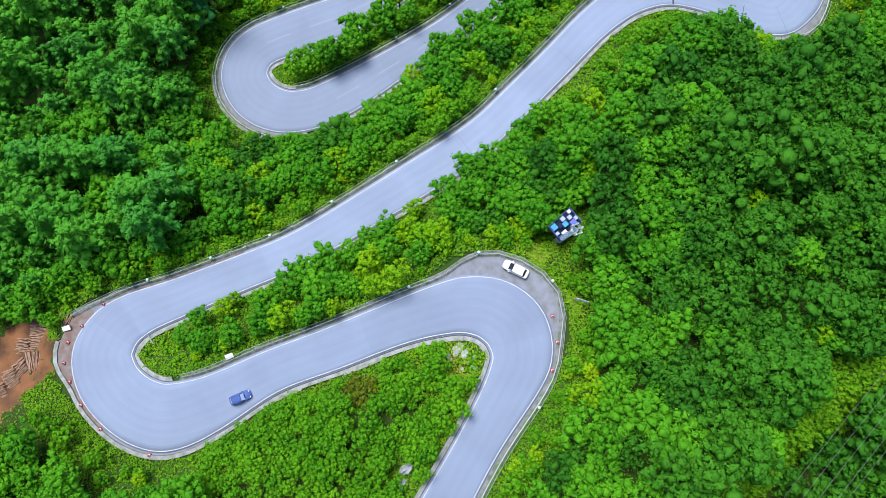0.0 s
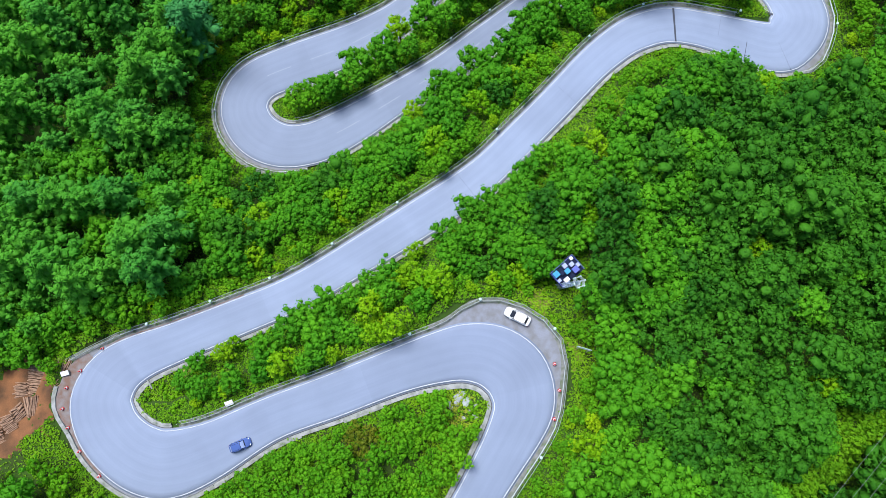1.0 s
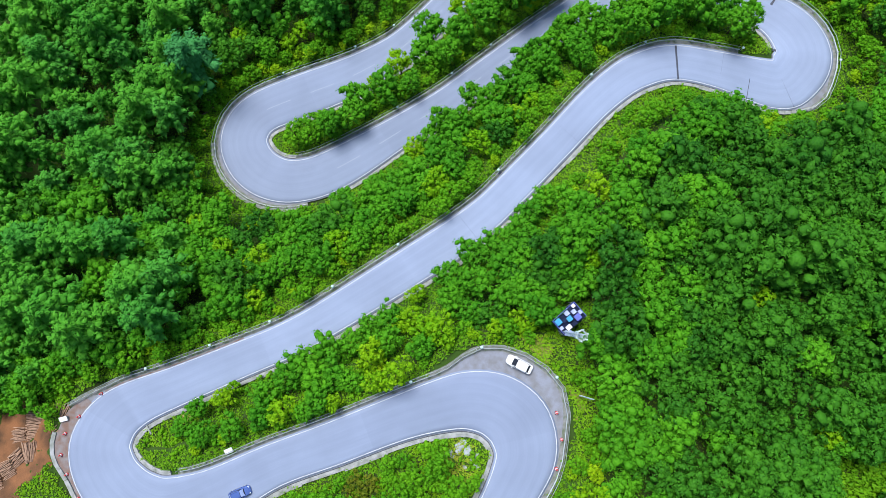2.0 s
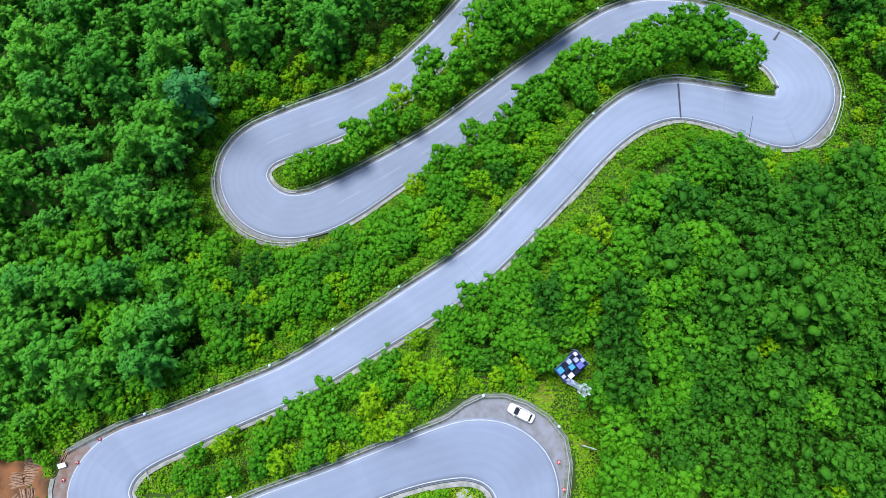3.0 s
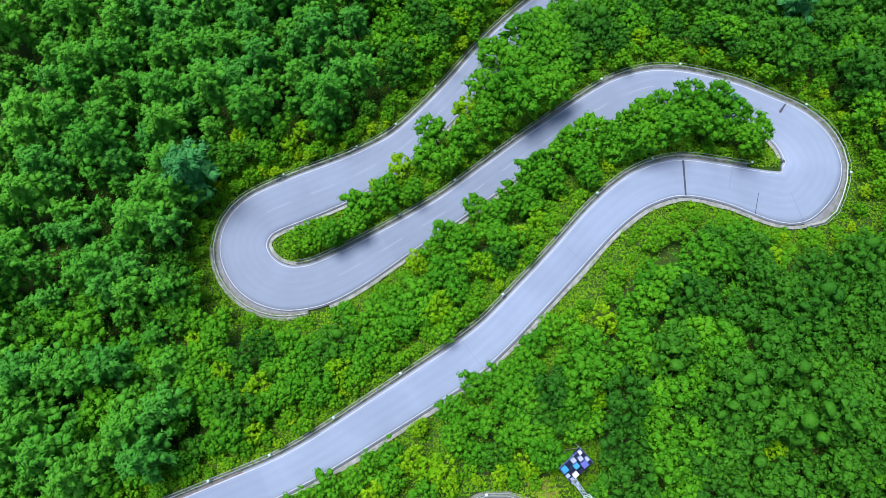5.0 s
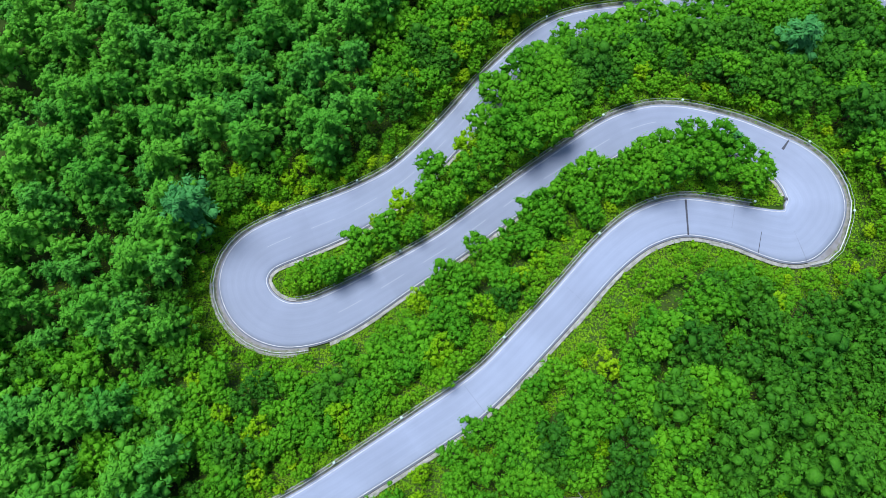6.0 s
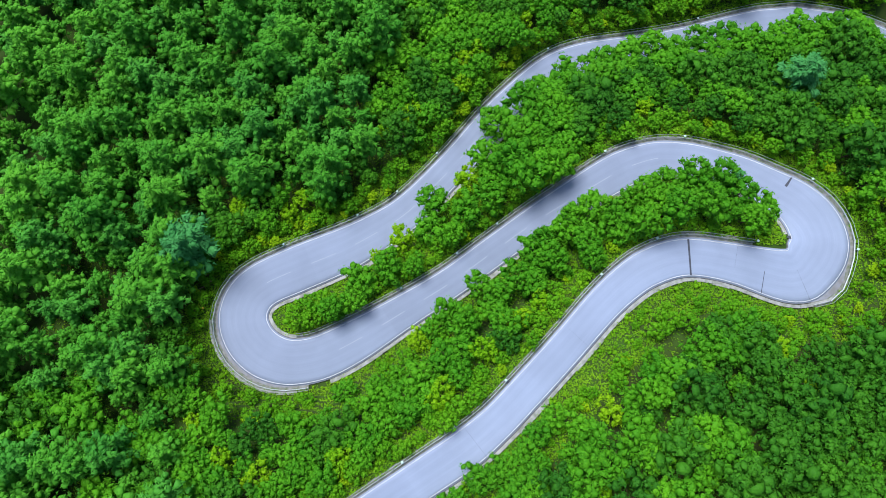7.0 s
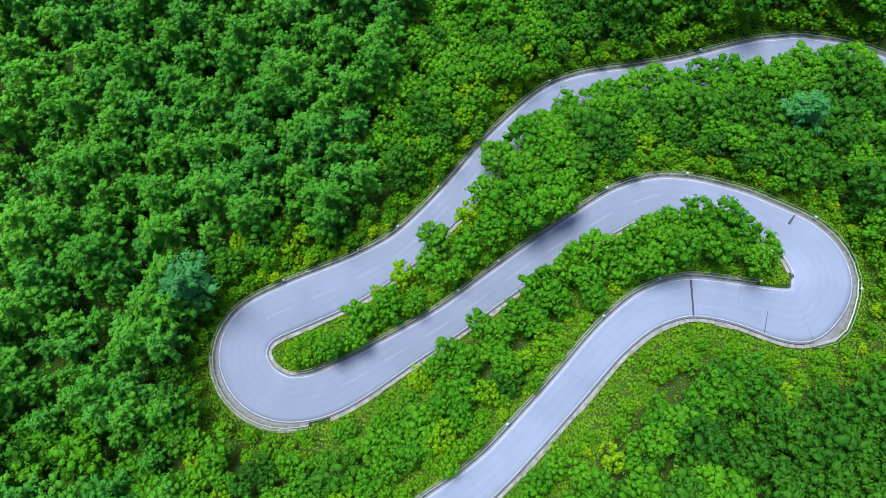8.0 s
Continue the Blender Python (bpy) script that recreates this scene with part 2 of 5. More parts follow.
tangent = np.stack([eased(np.gradient(ROAD_XY[:, k]), soft_bell) for k in (0, 1)], 1)
ROAD_HALF = eased(ROAD_HALF, soft_bell)
tangent /= np.linalg.norm(tangent, axis=1)[:, None]
LEFT = np.stack([-tangent[:, 1], tangent[:, 0]], 1)  # to the left of the way down


def bump_at(s, *humps):
    return sum(h * np.exp(-(((s - a) / w) ** 4)) for a, w, h in humps)


CORNER = RUN[np.hypot(ROAD_XY[:, 0] - 79.1, ROAD_XY[:, 1] - 58.4).argmin()]      # outer corner of the third bend
# paved width beyond the edge lines, on the left and on the right of the way down
PAVE_L = 0.45 + bump_at(RUN, (121.3, 3.8, 2.3), (106.0, 12.0, 0.25), (436.0, 9.0, 0.5))
PAVE_R = 0.45 + bump_at(RUN, (38.0, 6.5, 3.4), (CORNER + 2.5, 2.4, 1.1))


def place(s, side, off, up):
    """The point off metres outside the edge line (side 1: left, -1: right) at s metres along, up metres above the road."""
    i = np.clip(np.asarray(s, float) - RUN[0], 0, len(RUN) - 1.001)
    k = i.astype(int)
    f = (i - k)[..., None]
    mid = ROAD_XY[k] * (1 - f) + ROAD_XY[k + 1] * f
    out = LEFT[k] * (1 - f) + LEFT[k + 1] * f
    half = np.interp(s, RUN, ROAD_HALF)
    xy = mid + out * (side * (half + off))[..., None]
    return np.concatenate([xy, (np.interp(s, RUN, ROAD_Z) + up)[..., None]], -1)


def mesh_object(name, verts, faces, mat, parent=None, label="", smooth=False):
    me = bpy.data.meshes.new(name)
    me.from_pydata([tuple(v) for v in verts], [], [tuple(f) for f in faces])
    me.materials.append(mat)
    if smooth:
        me.shade_smooth()
    ob = new(name, me)
    if parent:
        ob.parent = parent
    if label:
        ob["label"] = label
    return ob


def sweep(name, profile, s0, s1, side, mat, parent=None, label="", step=1.0, closed=True):
    """Draws a profile of (off, up) points along the road from s0 to s1; off may be a function of s."""
    s = np.arange(s0, s1 + 0.01, step)
    rings = [place(s, side, np.asarray(o(s) if callable(o) else np.full_like(s, o)), u) for o, u in profile]
    n, k = len(s), len(profile)
    verts = np.stack(rings, 1).reshape(-1, 3)
    faces = []
    for i in range(n - 1):
        for j in range(k if closed else k - 1):
            a, b = i * k + j, i * k + (j + 1) % k
            faces.append((a, b, b + k, a + k) if side > 0 else (a, a + k, b + k, b))
    if closed:
        faces += [tuple(range(k)), tuple(range((n - 1) * k, n * k))[::-1]]
    return mesh_object(name, verts, faces, mat, parent, label)


def pave_l(s):
    return np.interp(s, RUN, PAVE_L)


def pave_r(s):
    return np.interp(s, RUN, PAVE_R)


S_END = RUN[-1] - 1.5
S_TOP = RUN[0] + 1.0


# ---- ground ----
def smooth01(a):
    a = np.clip(a, 0, 1)
    return a * a * (3 - 2 * a)


few = slice(0, len(RUN), 4)
PLANE = np.linalg.lstsq(np.stack([ROAD_XY[few, 0], ROAD_XY[few, 1], np.ones(len(RUN[few]))], 1), ROAD_Z[few], rcond=None)[0]
RESID = ROAD_Z[few] - np.stack([ROAD_XY[few, 0], ROAD_XY[few, 1], np.ones(len(RUN[few]))], 1) @ PLANE


def waves(x, y):
    return 0.5 * np.sin(x * 0.21 + 1.3 * np.sin(y * 0.13)) + 0.4 * np.sin(y * 0.27 + 0.9 * np.sin(x * 0.17 + 2))


def road_near(x, y):
    """For each point: metres outside the paving (negative on it), the road's height there, and which side."""
    gap, level, side = np.empty(len(x)), np.empty(len(x)), np.empty(len(x))
    for a in range(0, len(x), 4000):
        dx, dy = x[a:a + 4000, None] - ROAD_XY[None, :, 0], y[a:a + 4000, None] - ROAD_XY[None, :, 1]
        left = dx * LEFT[None, :, 0] + dy * LEFT[None, :, 1] > 0
        straight = np.hypot(dx, dy)
        d = straight - ROAD_HALF - np.where(left, PAVE_L, PAVE_R)
        i = straight.argmin(1)
        r = np.arange(len(i))
        gap[a:a + 4000], level[a:a + 4000], side[a:a + 4000] = d.min(1), ROAD_Z[i], np.where(left[r, i], 1, -1)
    return gap, level, side


def ground_z(x, y):
    x, y = np.asarray(x, float).ravel(), np.asarray(y, float).ravel()
    rest = np.empty(len(x))
    for a in range(0, len(x), 8000):
        d2 = (x[a:a + 8000, None] - ROAD_XY[few, 0]) ** 2 + (y[a:a + 8000, None] - ROAD_XY[few, 1]) ** 2
        w = 1 / (d2 + 9) ** 1.6
        rest[a:a + 8000] = (w * RESID).sum(1) / w.sum(1)
    far = np.exp(-(np.hypot(x - 10, y - 40) / 190) ** 4)
    slope_x, slope_y, level = PLANE
    base = level + slope_x * (180 * np.tanh(x / 180)) + slope_y * (220 * np.tanh(y / 220)) + rest * far
    base += 7.0 * np.exp(-(((x - 52) / 24) ** 2 + ((y - 28) / 22) ** 2))      # spur above the third bend
    over = (x - 60.6) * 0.582 - (y + 17.25) * 0.813
    base -= 13.0 * smooth01((over + 1) / 12) * smooth01((34 - y) / 40)          # gully below the power line
    base += waves(x, y) + (1 - far) * 14 * np.sin(x * 0.012) * np.cos(y * 0.011)
    gap, road, _ = road_near(x, y)
    k = smooth01((gap - 1.3) / 5.0)
    return (road - 0.45 + 0.4 * smooth01((gap - 0.4) / 1.2)) * (1 - k) + base * k


def grid_line(lo, hi, step, reach):
    inner = np.arange(lo, hi + 0.01, step)
    grow = step * np.cumsum(1.28 ** np.arange(1, 40))
    grow = grow[grow < reach]
    return np.concatenate([(lo - grow)[::-1], inner, hi + grow])


gx, gy = grid_line(-130, 140, 1.25, 2500), grid_line(-75, 185, 1.25, 2500)
mx, my = np.meshgrid(gx, gy)
gz = ground_z(mx, my)
nx = len(gx)
cells = np.arange((len(gy) - 1) * nx).reshape(-1, nx)[:, :-1].ravel()
ground = mesh_object("ground", np.stack([mx.ravel(), my.ravel(), gz], 1).tolist(), np.stack([cells, cells + 1, cells + nx + 1, cells + nx], 1).tolist(), M_GROUND, smooth=True)
tagged(ground, "grassy wooded mountainside falling away in one slope", "ground", kind="structure")

# ---- road, its lines and drains ----
s_all = np.arange(S_TOP, S_END, 1.0)
ACROSS = 8
lane_l, lane_r = place(s_all, 1, np.full_like(s_all, 0.35), 0.0), place(s_all, -1, np.full_like(s_all, 0.35), 0.0)
strips = [lane_l * (1 - u) + lane_r * u + np.array([0, 0, 0.05 * 4 * u * (1 - u)]) for u in np.linspace(0, 1, ACROSS + 1)]
rows = [lane_l - np.array([0, 0, 0.9])] + strips + [lane_r - np.array([0, 0, 0.9])]
n = len(s_all)
faces = [(k * n + i, (k + 1) * n + i, (k + 1) * n + i + 1, k * n + i + 1) for k in range(len(rows) - 1) for i in range(n - 1)]
road = mesh_object("road", np.concatenate(rows), faces, M_ROAD, smooth=True)
half_all = np.interp(s_all, RUN, ROAD_HALF)
sides = [1.0] + list(np.linspace(1, -1, ACROSS + 1)) + [-1.0]
# three lots of concrete: greyer below the second bend and above the third
lot = np.interp(s_all, [128, 129, 300, 335], [0.93, 1.06, 1.06, 0.92])
for key, values in (("run", np.tile(s_all, len(rows))), ("tone", np.tile(lot, len(rows))), ("across", np.concatenate([u * half_all for u in sides]))):
    road.data.attributes.new(key, "FLOAT", "POINT").data.foreach_set("value", values.astype(np.float32))
tagged(road, "pale grey concrete mountain road winding in hairpin bends", "road", kind="structure")
tagged(sweep("road_shoulder", [(0.352, -0.02), (pave_l, -0.03), (pave_l, -0.9), (0.352, -0.9)], S_TOP, S_END, 1, M_APRON), "worn dark asphalt shoulder strip beside the road", "road", kind="structure")
tagged(sweep("road_shoulder", [(0.352, -0.02), (pave_r, -0.03), (pave_r, -0.9), (0.352, -0.9)], S_TOP, S_END, -1, M_APRON), "worn dark asphalt shoulder strip beside the road", "road", kind="structure")
for side in (1, -1):
    tagged(sweep("edge_line", [(-0.07, 0.0), (-0.07, 0.022), (0.07, 0.022), (0.07, 0.0)], S_TOP, S_END, side, M_LINE), "solid white painted edge line on the road", "road marking", kind="structure")

for a, b, side, width in ((110, 125.5, 1, pave_l), (127, 152, 1, pave_l)):
    tagged(sweep("washed_dirt", [(0.16, -0.03), (0.16, 0.004), ((lambda s, f=width: f(s) - 0.03), 0.004), ((lambda s, f=width: f(s) - 0.03), -0.03)], a, b, side, M_DIRT), "brown dirt washed onto the road's shoulder", "dirt", kind="structure")

# ---- what runs along the road: which side falls away and which is cut into the hill ----
FENCES = [(-40, 26, -1), (26, 97, -1), (123.5, 272, 1), (283, 356, -1), (356, 426, -1), (424, 520, 1), (520, S_END - 4, 1)]
CUTS = [(-50, 36, 1), (36, 94, 1), (99, 128, -1), (128, 268, -1), (296, 420, 1), (426, 448, -1), (448, S_END - 4, -1)]
FALL_SIDE = np.where(RUN < 104, -1, np.where(RUN < 279, 1, np.where(RUN < 424, -1, 1)))

for a, b, side in CUTS:
    tagged(sweep("drain_channel", [(0.36, -0.015), (0.38, -0.12), (0.56, -0.12), (0.58, -0.015)], a, b, side, M_DRAIN, closed=False), "dark open drain channel between road and concrete kerb", "drain", kind="structure")
    for k, s0 in enumerate(np.arange(a, b - 1, 8.0)):
        s1 = min(s0 + 7.96, b)
        top = 0.16 + 0.06 * math.sin(k * 1.9)
        wide = 1.36 + 0.14 * math.sin(k * 2.7)
        tagged(sweep("kerb_wall", [(0.57, -0.9), (0.58, 0.0), (0.95, 0.04), (1.0, top), (wide, top), (wide + 0.04, -0.9)], s0, s1, side, M_CONCRETE, step=0.995), "weathered pale concrete kerb wall along the hillside", "kerb", kind="structure")


def fence_off(side):
    """How far out the rail stands: past the paving."""
    return (lambda s: pave_l(s) + 0.6) if side > 0 else (lambda s: pave_r(s) + 0.6)


for a, b, side in FENCES:
    out = fence_off(side)
    tagged(sweep("verge", [((lambda s, o=out: o(s) - 0.61), -0.04), ((lambda s, o=out: o(s) + 0.55), -0.06), ((lambda s, o=out: o(s) + 0.75), -1.0), ((lambda s, o=out: o(s) - 0.61), -1.0)], a, b, side, M_VERGE), "gritty grassy verge under the guard rail", "verge", kind="structure")

post_v, post_f = [], []
for z0, z1 in ((-0.5, 0.86),):
    ring = [(-0.06, -0.07), (0.06, -0.07), (0.06, -0.05), (-0.04, -0.05), (-0.04, 0.05), (0.06, 0.05), (0.06, 0.07), (-0.06, 0.07)]
    post_v = [(x, y, z) for z in (z0, z1) for x, y in ring]
    post_f = [(i, (i + 1) % 8, 8 + (i + 1) % 8, 8 + i) for i in range(8)] + [tuple(range(8, 16))]
POST = bpy.data.meshes.new("post")
POST.from_pydata(post_v, [], post_f)
POST.materials.append(M_STEEL)

for a, b, side in FENCES:
    out = fence_off(side)
    rail_root = new("guard_rail")
    tagged(rail_root, "grey galvanised steel guard rail on posts along the road's falling side", "guard rail", "guard rails")
    beam = [(0.00, 0.48), (0.09, 0.55), (0.02, 0.62), (0.09, 0.70), (0.00, 0.78), (-0.02, 0.78), (0.06, 0.70), (-0.01, 0.62), (0.06, 0.55), (-0.02, 0.48)]
    sweep("rail_beam", [((lambda s, o=out, d=d: o(s) - d), u) for d, u in beam], a, b, side, M_STEEL, rail_root, step=2.0)
    sweep("rail_pipe", [((lambda s, o=out, d=d: o(s) + 0.5 + d), u) for d, u in ((-0.05, 0.95), (0, 1.02), (0.05, 0.95), (0, 0.88))], a, b, side, M_STEEL, rail_root, step=2.0)
    for s in np.arange(a + 0.5, b, 3.2):
        p, q = place(np.array([s]), side, out(np.array([s])) + 0.08, 0.0)[0], place(np.array([s]), side, out(np.array([s])) + 1.0, 0.0)[0]
        o = new("post", POST)
        o.parent = rail_root
        o.matrix_local = pose(*p, 0, 0, math.degrees(math.atan2(q[1] - p[1], q[0] - p[0])))

# ---- drain grates, joints and worn centre dashes on the paving ----
for s, a, b, wide in ((258.6, -1.0, 1.0, 0.42), (275.1, -1.0, 0.0, 0.12), (305.7, -1.0, -0.42, 0.62), (200.5, -1.0, 1.0, 0.06), (268.5, -0.2, 1.0, 0.05), (283.0, -1.0, 0.2, 0.06), (229.0, -1.0, 0.6, 0.05)):
    half = float(np.interp(s, RUN, ROAD_HALF))
    pts = []
    slim = 0.4 if wide > 0.6 else 1.0
    for k, e in ((a, -wide * slim), (b, -wide * 0.9), (b, wide * 0.9), (a, wide * slim)):
        p = place(np.array([s + e * 0.5]), 1, np.array([-half + k * half]), 0.062)[0]
        pts.append(p)
    grate = mesh_object("drain_grate" if wide > 0.1 else "paving_joint", [tuple(p) for p in pts] + [(p[0], p[1], p[2] - 0.15) for p in pts], [(0, 1, 2, 3), (0, 4, 5, 1), (1, 5, 6, 2), (2, 6, 7, 3), (3, 7, 4, 0)], M_DRAIN if wide > 0.1 else M_JOINT)
    tagged(grate, "dark steel drain grate laid across the concrete road" if wide > 0.1 else "dark filled joint across the concrete road", "drain grate" if wide > 0.1 else "joint", kind="structure")
for s0 in [s for s in np.arange(322, 520, 11.0) if not 418 < s < 452]:
    tagged(sweep("centre_dash", [((lambda s: -np.interp(s, RUN, ROAD_HALF) - 0.07), 0.03), ((lambda s: -np.interp(s, RUN, ROAD_HALF) - 0.07), 0.056), ((lambda s: -np.interp(s, RUN, ROAD_HALF) + 0.07), 0.056), ((lambda s: -np.interp(s, RUN, ROAD_HALF) + 0.07), 0.03)], s0, s0 + 6, 1, M_FAINT), "faded centre dash on the concrete road", "road marking", kind="structure")

# ---- helpers for things ----
def part(name, bm, mat, parent, label=""):
    me = bpy.data.meshes.new(name)
    bm.to_mesh(me)
    bm.free()
    me.materials.append(mat)
    ob = new(name, me)
    ob.parent = parent
    if label:
        ob["label"] = label
    return ob


def box(bm, cx, cy, cz, sx, sy, sz, bevel=0.0, turn=0.0):
    g = bmesh.ops.create_cube(bm, size=1.0, matrix=pose(cx, cy, cz, 0, 0, turn) @ Matrix.Diagonal((sx, sy, sz, 1)))
    if bevel:
        edges = list({e for v in g["verts"] for e in v.link_edges})
        bmesh.ops.bevel(bm, geom=edges, offset=bevel, segments=2, affect="EDGES", profile=0.6)
    return bm


def boxed(*a, **k):
    return box(bmesh.new(), *a, **k)


def rod(bm, p, q, r0, r1=None, sides=10):
    p, q = Vector(p), Vector(q)
    d = q - p
    bmesh.ops.create_cone(bm, cap_ends=True, segments=sides, radius1=r0, radius2=r0 if r1 is None else r1, depth=d.length,
                          matrix=Matrix.Translation((p + q) / 2) @ d.to_track_quat("Z", "Y").to_matrix().to_4x4())
    return bm


def turned(bm, outline, sides=16, at=(0, 0, 0)):
    """A body of revolution from (radius, height) pairs."""
    rings = [[bm.verts.new((at[0] + r * math.cos(a), at[1] + r * math.sin(a), at[2] + z)) for a in (2 * math.pi * k / sides for k in range(sides))] for r, z in outline]
    for a, b in zip(rings, rings[1:]):
        for k in range(sides):
            bm.faces.new((a[k], a[(k + 1) % sides], b[(k + 1) % sides], b[k]))
    bm.faces.new(rings[-1])
    bm.faces.new(rings[0][::-1])
    return bm


def loft(sections):
    """A skin over cross-sections of equal point count."""
    bm = bmesh.new()
    rings = [[bm.verts.new(p) for p in s] for s in sections]
    n = len(rings[0])
    for a, b in zip(rings, rings[1:]):
        for k in range(n):
            bm.faces.new((a[k], a[(k + 1) % n], b[(k + 1) % n], b[k]))
    bm.faces.new(rings[0][::-1])
    bm.faces.new(rings[-1])
    bmesh.ops.recalc_face_normals(bm, faces=bm.faces[:])
    return bm


def on_ground(x, y):
    return float(ground_z([x], [y])[0])


def road_point(s, side, off, up=0.0):
    return Vector(place(np.array([float(s)]), side, np.array([float(off)]), up)[0])


def road_turn(s):
    i = int(round(s - RUN[0]))
    return math.degrees(math.atan2(tangent[i, 1], tangent[i, 0]))


# ---- cars ----
def car(paint, glass, length, width, estate, label):
    """x ahead, y left; built round its middle on the ground."""
    root = new("car")
    L, W = length / 2, width / 2

    def skin(name, rows, mat, tag=""):
        """rows: x, half width at the foot, half width at the top, foot height, top height, crown."""
        secs = []
        for x, w0, w1, lo, hi, crown in rows:
            half = [(w0 * 0.94, lo), (w0, lo + (hi - lo) * 0.3), (w0 * 0.995, lo + (hi - lo) * 0.62), (w1 * 0.3 + w0 * 0.7, lo + (hi - lo) * 0.86), (w1, hi), (w1 * 0.5, hi + crown)]
            secs.append([(x, -y, z) for y, z in half] + [(x, y, z) for y, z in half[::-1]])
        return part(name, loft(secs), mat, root, tag)

    nose = 0.95 if estate else 1.05
    plan = [(-L, 0.62, 0.50, 0.40, 0.72), (-L + 0.08, 0.80, 0.70, 0.32, 0.84), (-L + 0.28, 0.92, 0.80, 0.26, 0.92), (-L + 0.9, 0.985, 0.86, 0.22, 0.95), (-0.5, 1.0, 0.88, 0.20, 0.96), (0.4, 1.0, 0.88, 0.20, 0.95), (L - nose, 0.99, 0.84, 0.22, 0.91), (L - nose * 0.55, 0.95, 0.76, 0.24, 0.84), (L - 0.26, 0.86, 0.66, 0.27, 0.75), (L - 0.08, 0.72, 0.52, 0.32, 0.66), (L, 0.52, 0.36, 0.38, 0.58)]
    skin("body", [(x, W * a, W * b, lo, hi, 0.03) for x, a, b, lo, hi in plan], paint)
    back = -L + (0.22 if estate else 0.50)
    roof_back = -L + (0.62 if estate else 0.92)
    front = L - nose - 0.05
    roof_front = front - 0.72
    rows = [(back, 0.74, 0.70, 0.92), (roof_back, 0.84, 0.74, 1.36), ((roof_back + roof_front) / 2, 0.88, 0.78, 1.41), (roof_front, 0.86, 0.73, 1.38), (front, 0.76, 0.70, 0.93)]
    skin("glasshouse", [(x, W * a, W * b, 0.88, z, 0.02) for x, a, b, z in rows], M_GLASS, "dark car glass")
    skin("roof", [(x, W * a, W * a * 0.86, z, z + 0.055, 0.025) for x, a, z in ((roof_back + 0.04, 0.72, 1.355), (roof_back + 0.25, 0.79, 1.40), ((roof_back + roof_front) / 2, 0.82, 1.42), (roof_front - 0.2, 0.79, 1.41), (roof_front - 0.02, 0.72, 1.375))], paint)
    # on the blue car, the sky's reflection is painted into these panes
    for name, x0, z0, x1, z1 in (("windscreen", roof_front + 0.05, 1.405, front - 0.08, 0.985), ("rear_window", roof_back - 0.03, 1.385, back + 0.06, 1.02)):
        part(name, loft([[(x, -y, z), (x, y, z), (x, y, z - 0.03), (x, -y, z - 0.03)] for x, y, z in ((x0, W * 0.60, z0), ((x0 + x1) / 2, W * 0.66, (z0 + z1) / 2 + 0.035), (x1, W * 0.69, z1))]), glass, root, "glossy sloping car window glass")
    part("bonnet", loft([[(x, -y, z), (x, 0, z + 0.03), (x, y, z), (x, y, z - 0.03), (x, -y, z - 0.03)] for x, y, z in ((front + 0.04, W * 0.78, 0.955), (front + nose * 0.4, W * 0.74, 0.90), (L - 0.3, W * 0.62, 0.79))]), paint, root)
    for y in (-1, 1):
        for x0, x1, z0, z1 in ((roof_front - 0.02, front, 1.40, 0.95), (roof_back, back + 0.05, 1.38, 0.95)):
            part("pillar", rod(bmesh.new(), (x0, y * W * 0.64, z0), (x1, y * W * 0.75, z1), 0.04, 0.05, 6), paint, root)
        part("door_mirror", boxed(front - 0.25, y * (W + 0.07), 0.98, 0.15, 0.20, 0.13, 0.04), paint, root)
        part("headlamp", boxed(L - 0.27, y * W * 0.62, 0.70, 0.30, 0.26, 0.12, 0.05), M_LAMP_CLEAR, root, "clear headlamp")
        part("tail_lamp", boxed(-L + 0.14, y * W * 0.64, 0.78, 0.14, 0.26, 0.14, 0.03), M_LAMP_RED, root, "red tail lamp")
        part("sill", boxed(0, y * (W - 0.05), 0.27, 2.2, 0.08, 0.10, 0.02), M_RUBBER, root)
        if estate:
            part("roof_rail", rod(bmesh.new(), (roof_back + 0.15, y * W * 0.6, 1.50), (roof_front - 0.1, y * W * 0.6, 1.50), 0.025, 0.025, 6), M_DARK, root, "dark roof rail")
        for x in (-L + 0.78, L - 0.82):
            bm = bmesh.new()
            rod(bm, (x, y * (W - 0.22), 0.32), (x, y * (W - 0.005), 0.32), 0.32, 0.32, 18)
            wheel = part("wheel", bm, M_RUBBER, root, "black tyre")
            bm = bmesh.new()
            rod(bm, (x, y * (W - 0.05), 0.32), (x, y * (W + 0.005), 0.32), 0.20, 0.19, 14)
            part("rim", bm, M_STEEL, wheel, "silver wheel rim")
    part("number_plate", boxed(-L - 0.012, 0, 0.58, 0.02, 0.5, 0.12), M_WHITE, root, "plain pale number plate")
    tagged(root, label, "car")
    return root


white_car = car(M_CARWHITE, M_GLASS, 4.75, 1.84, False, "white saloon car parked on the asphalt beside the bend")
white_car.matrix_world = pose(12.75, 6.75, float(np.interp(38, RUN, ROAD_Z)), 0, 0, 153)
blue_car = car(M_CARBLUE, M_BLUEGLASS, 4.0, 1.74, True, "dark blue hatchback car on the concrete road")
blue_car.matrix_world = pose(-36.0, -15.9, float(np.interp(88.5, RUN, ROAD_Z)) + 0.02, 0, -2.5, 22)


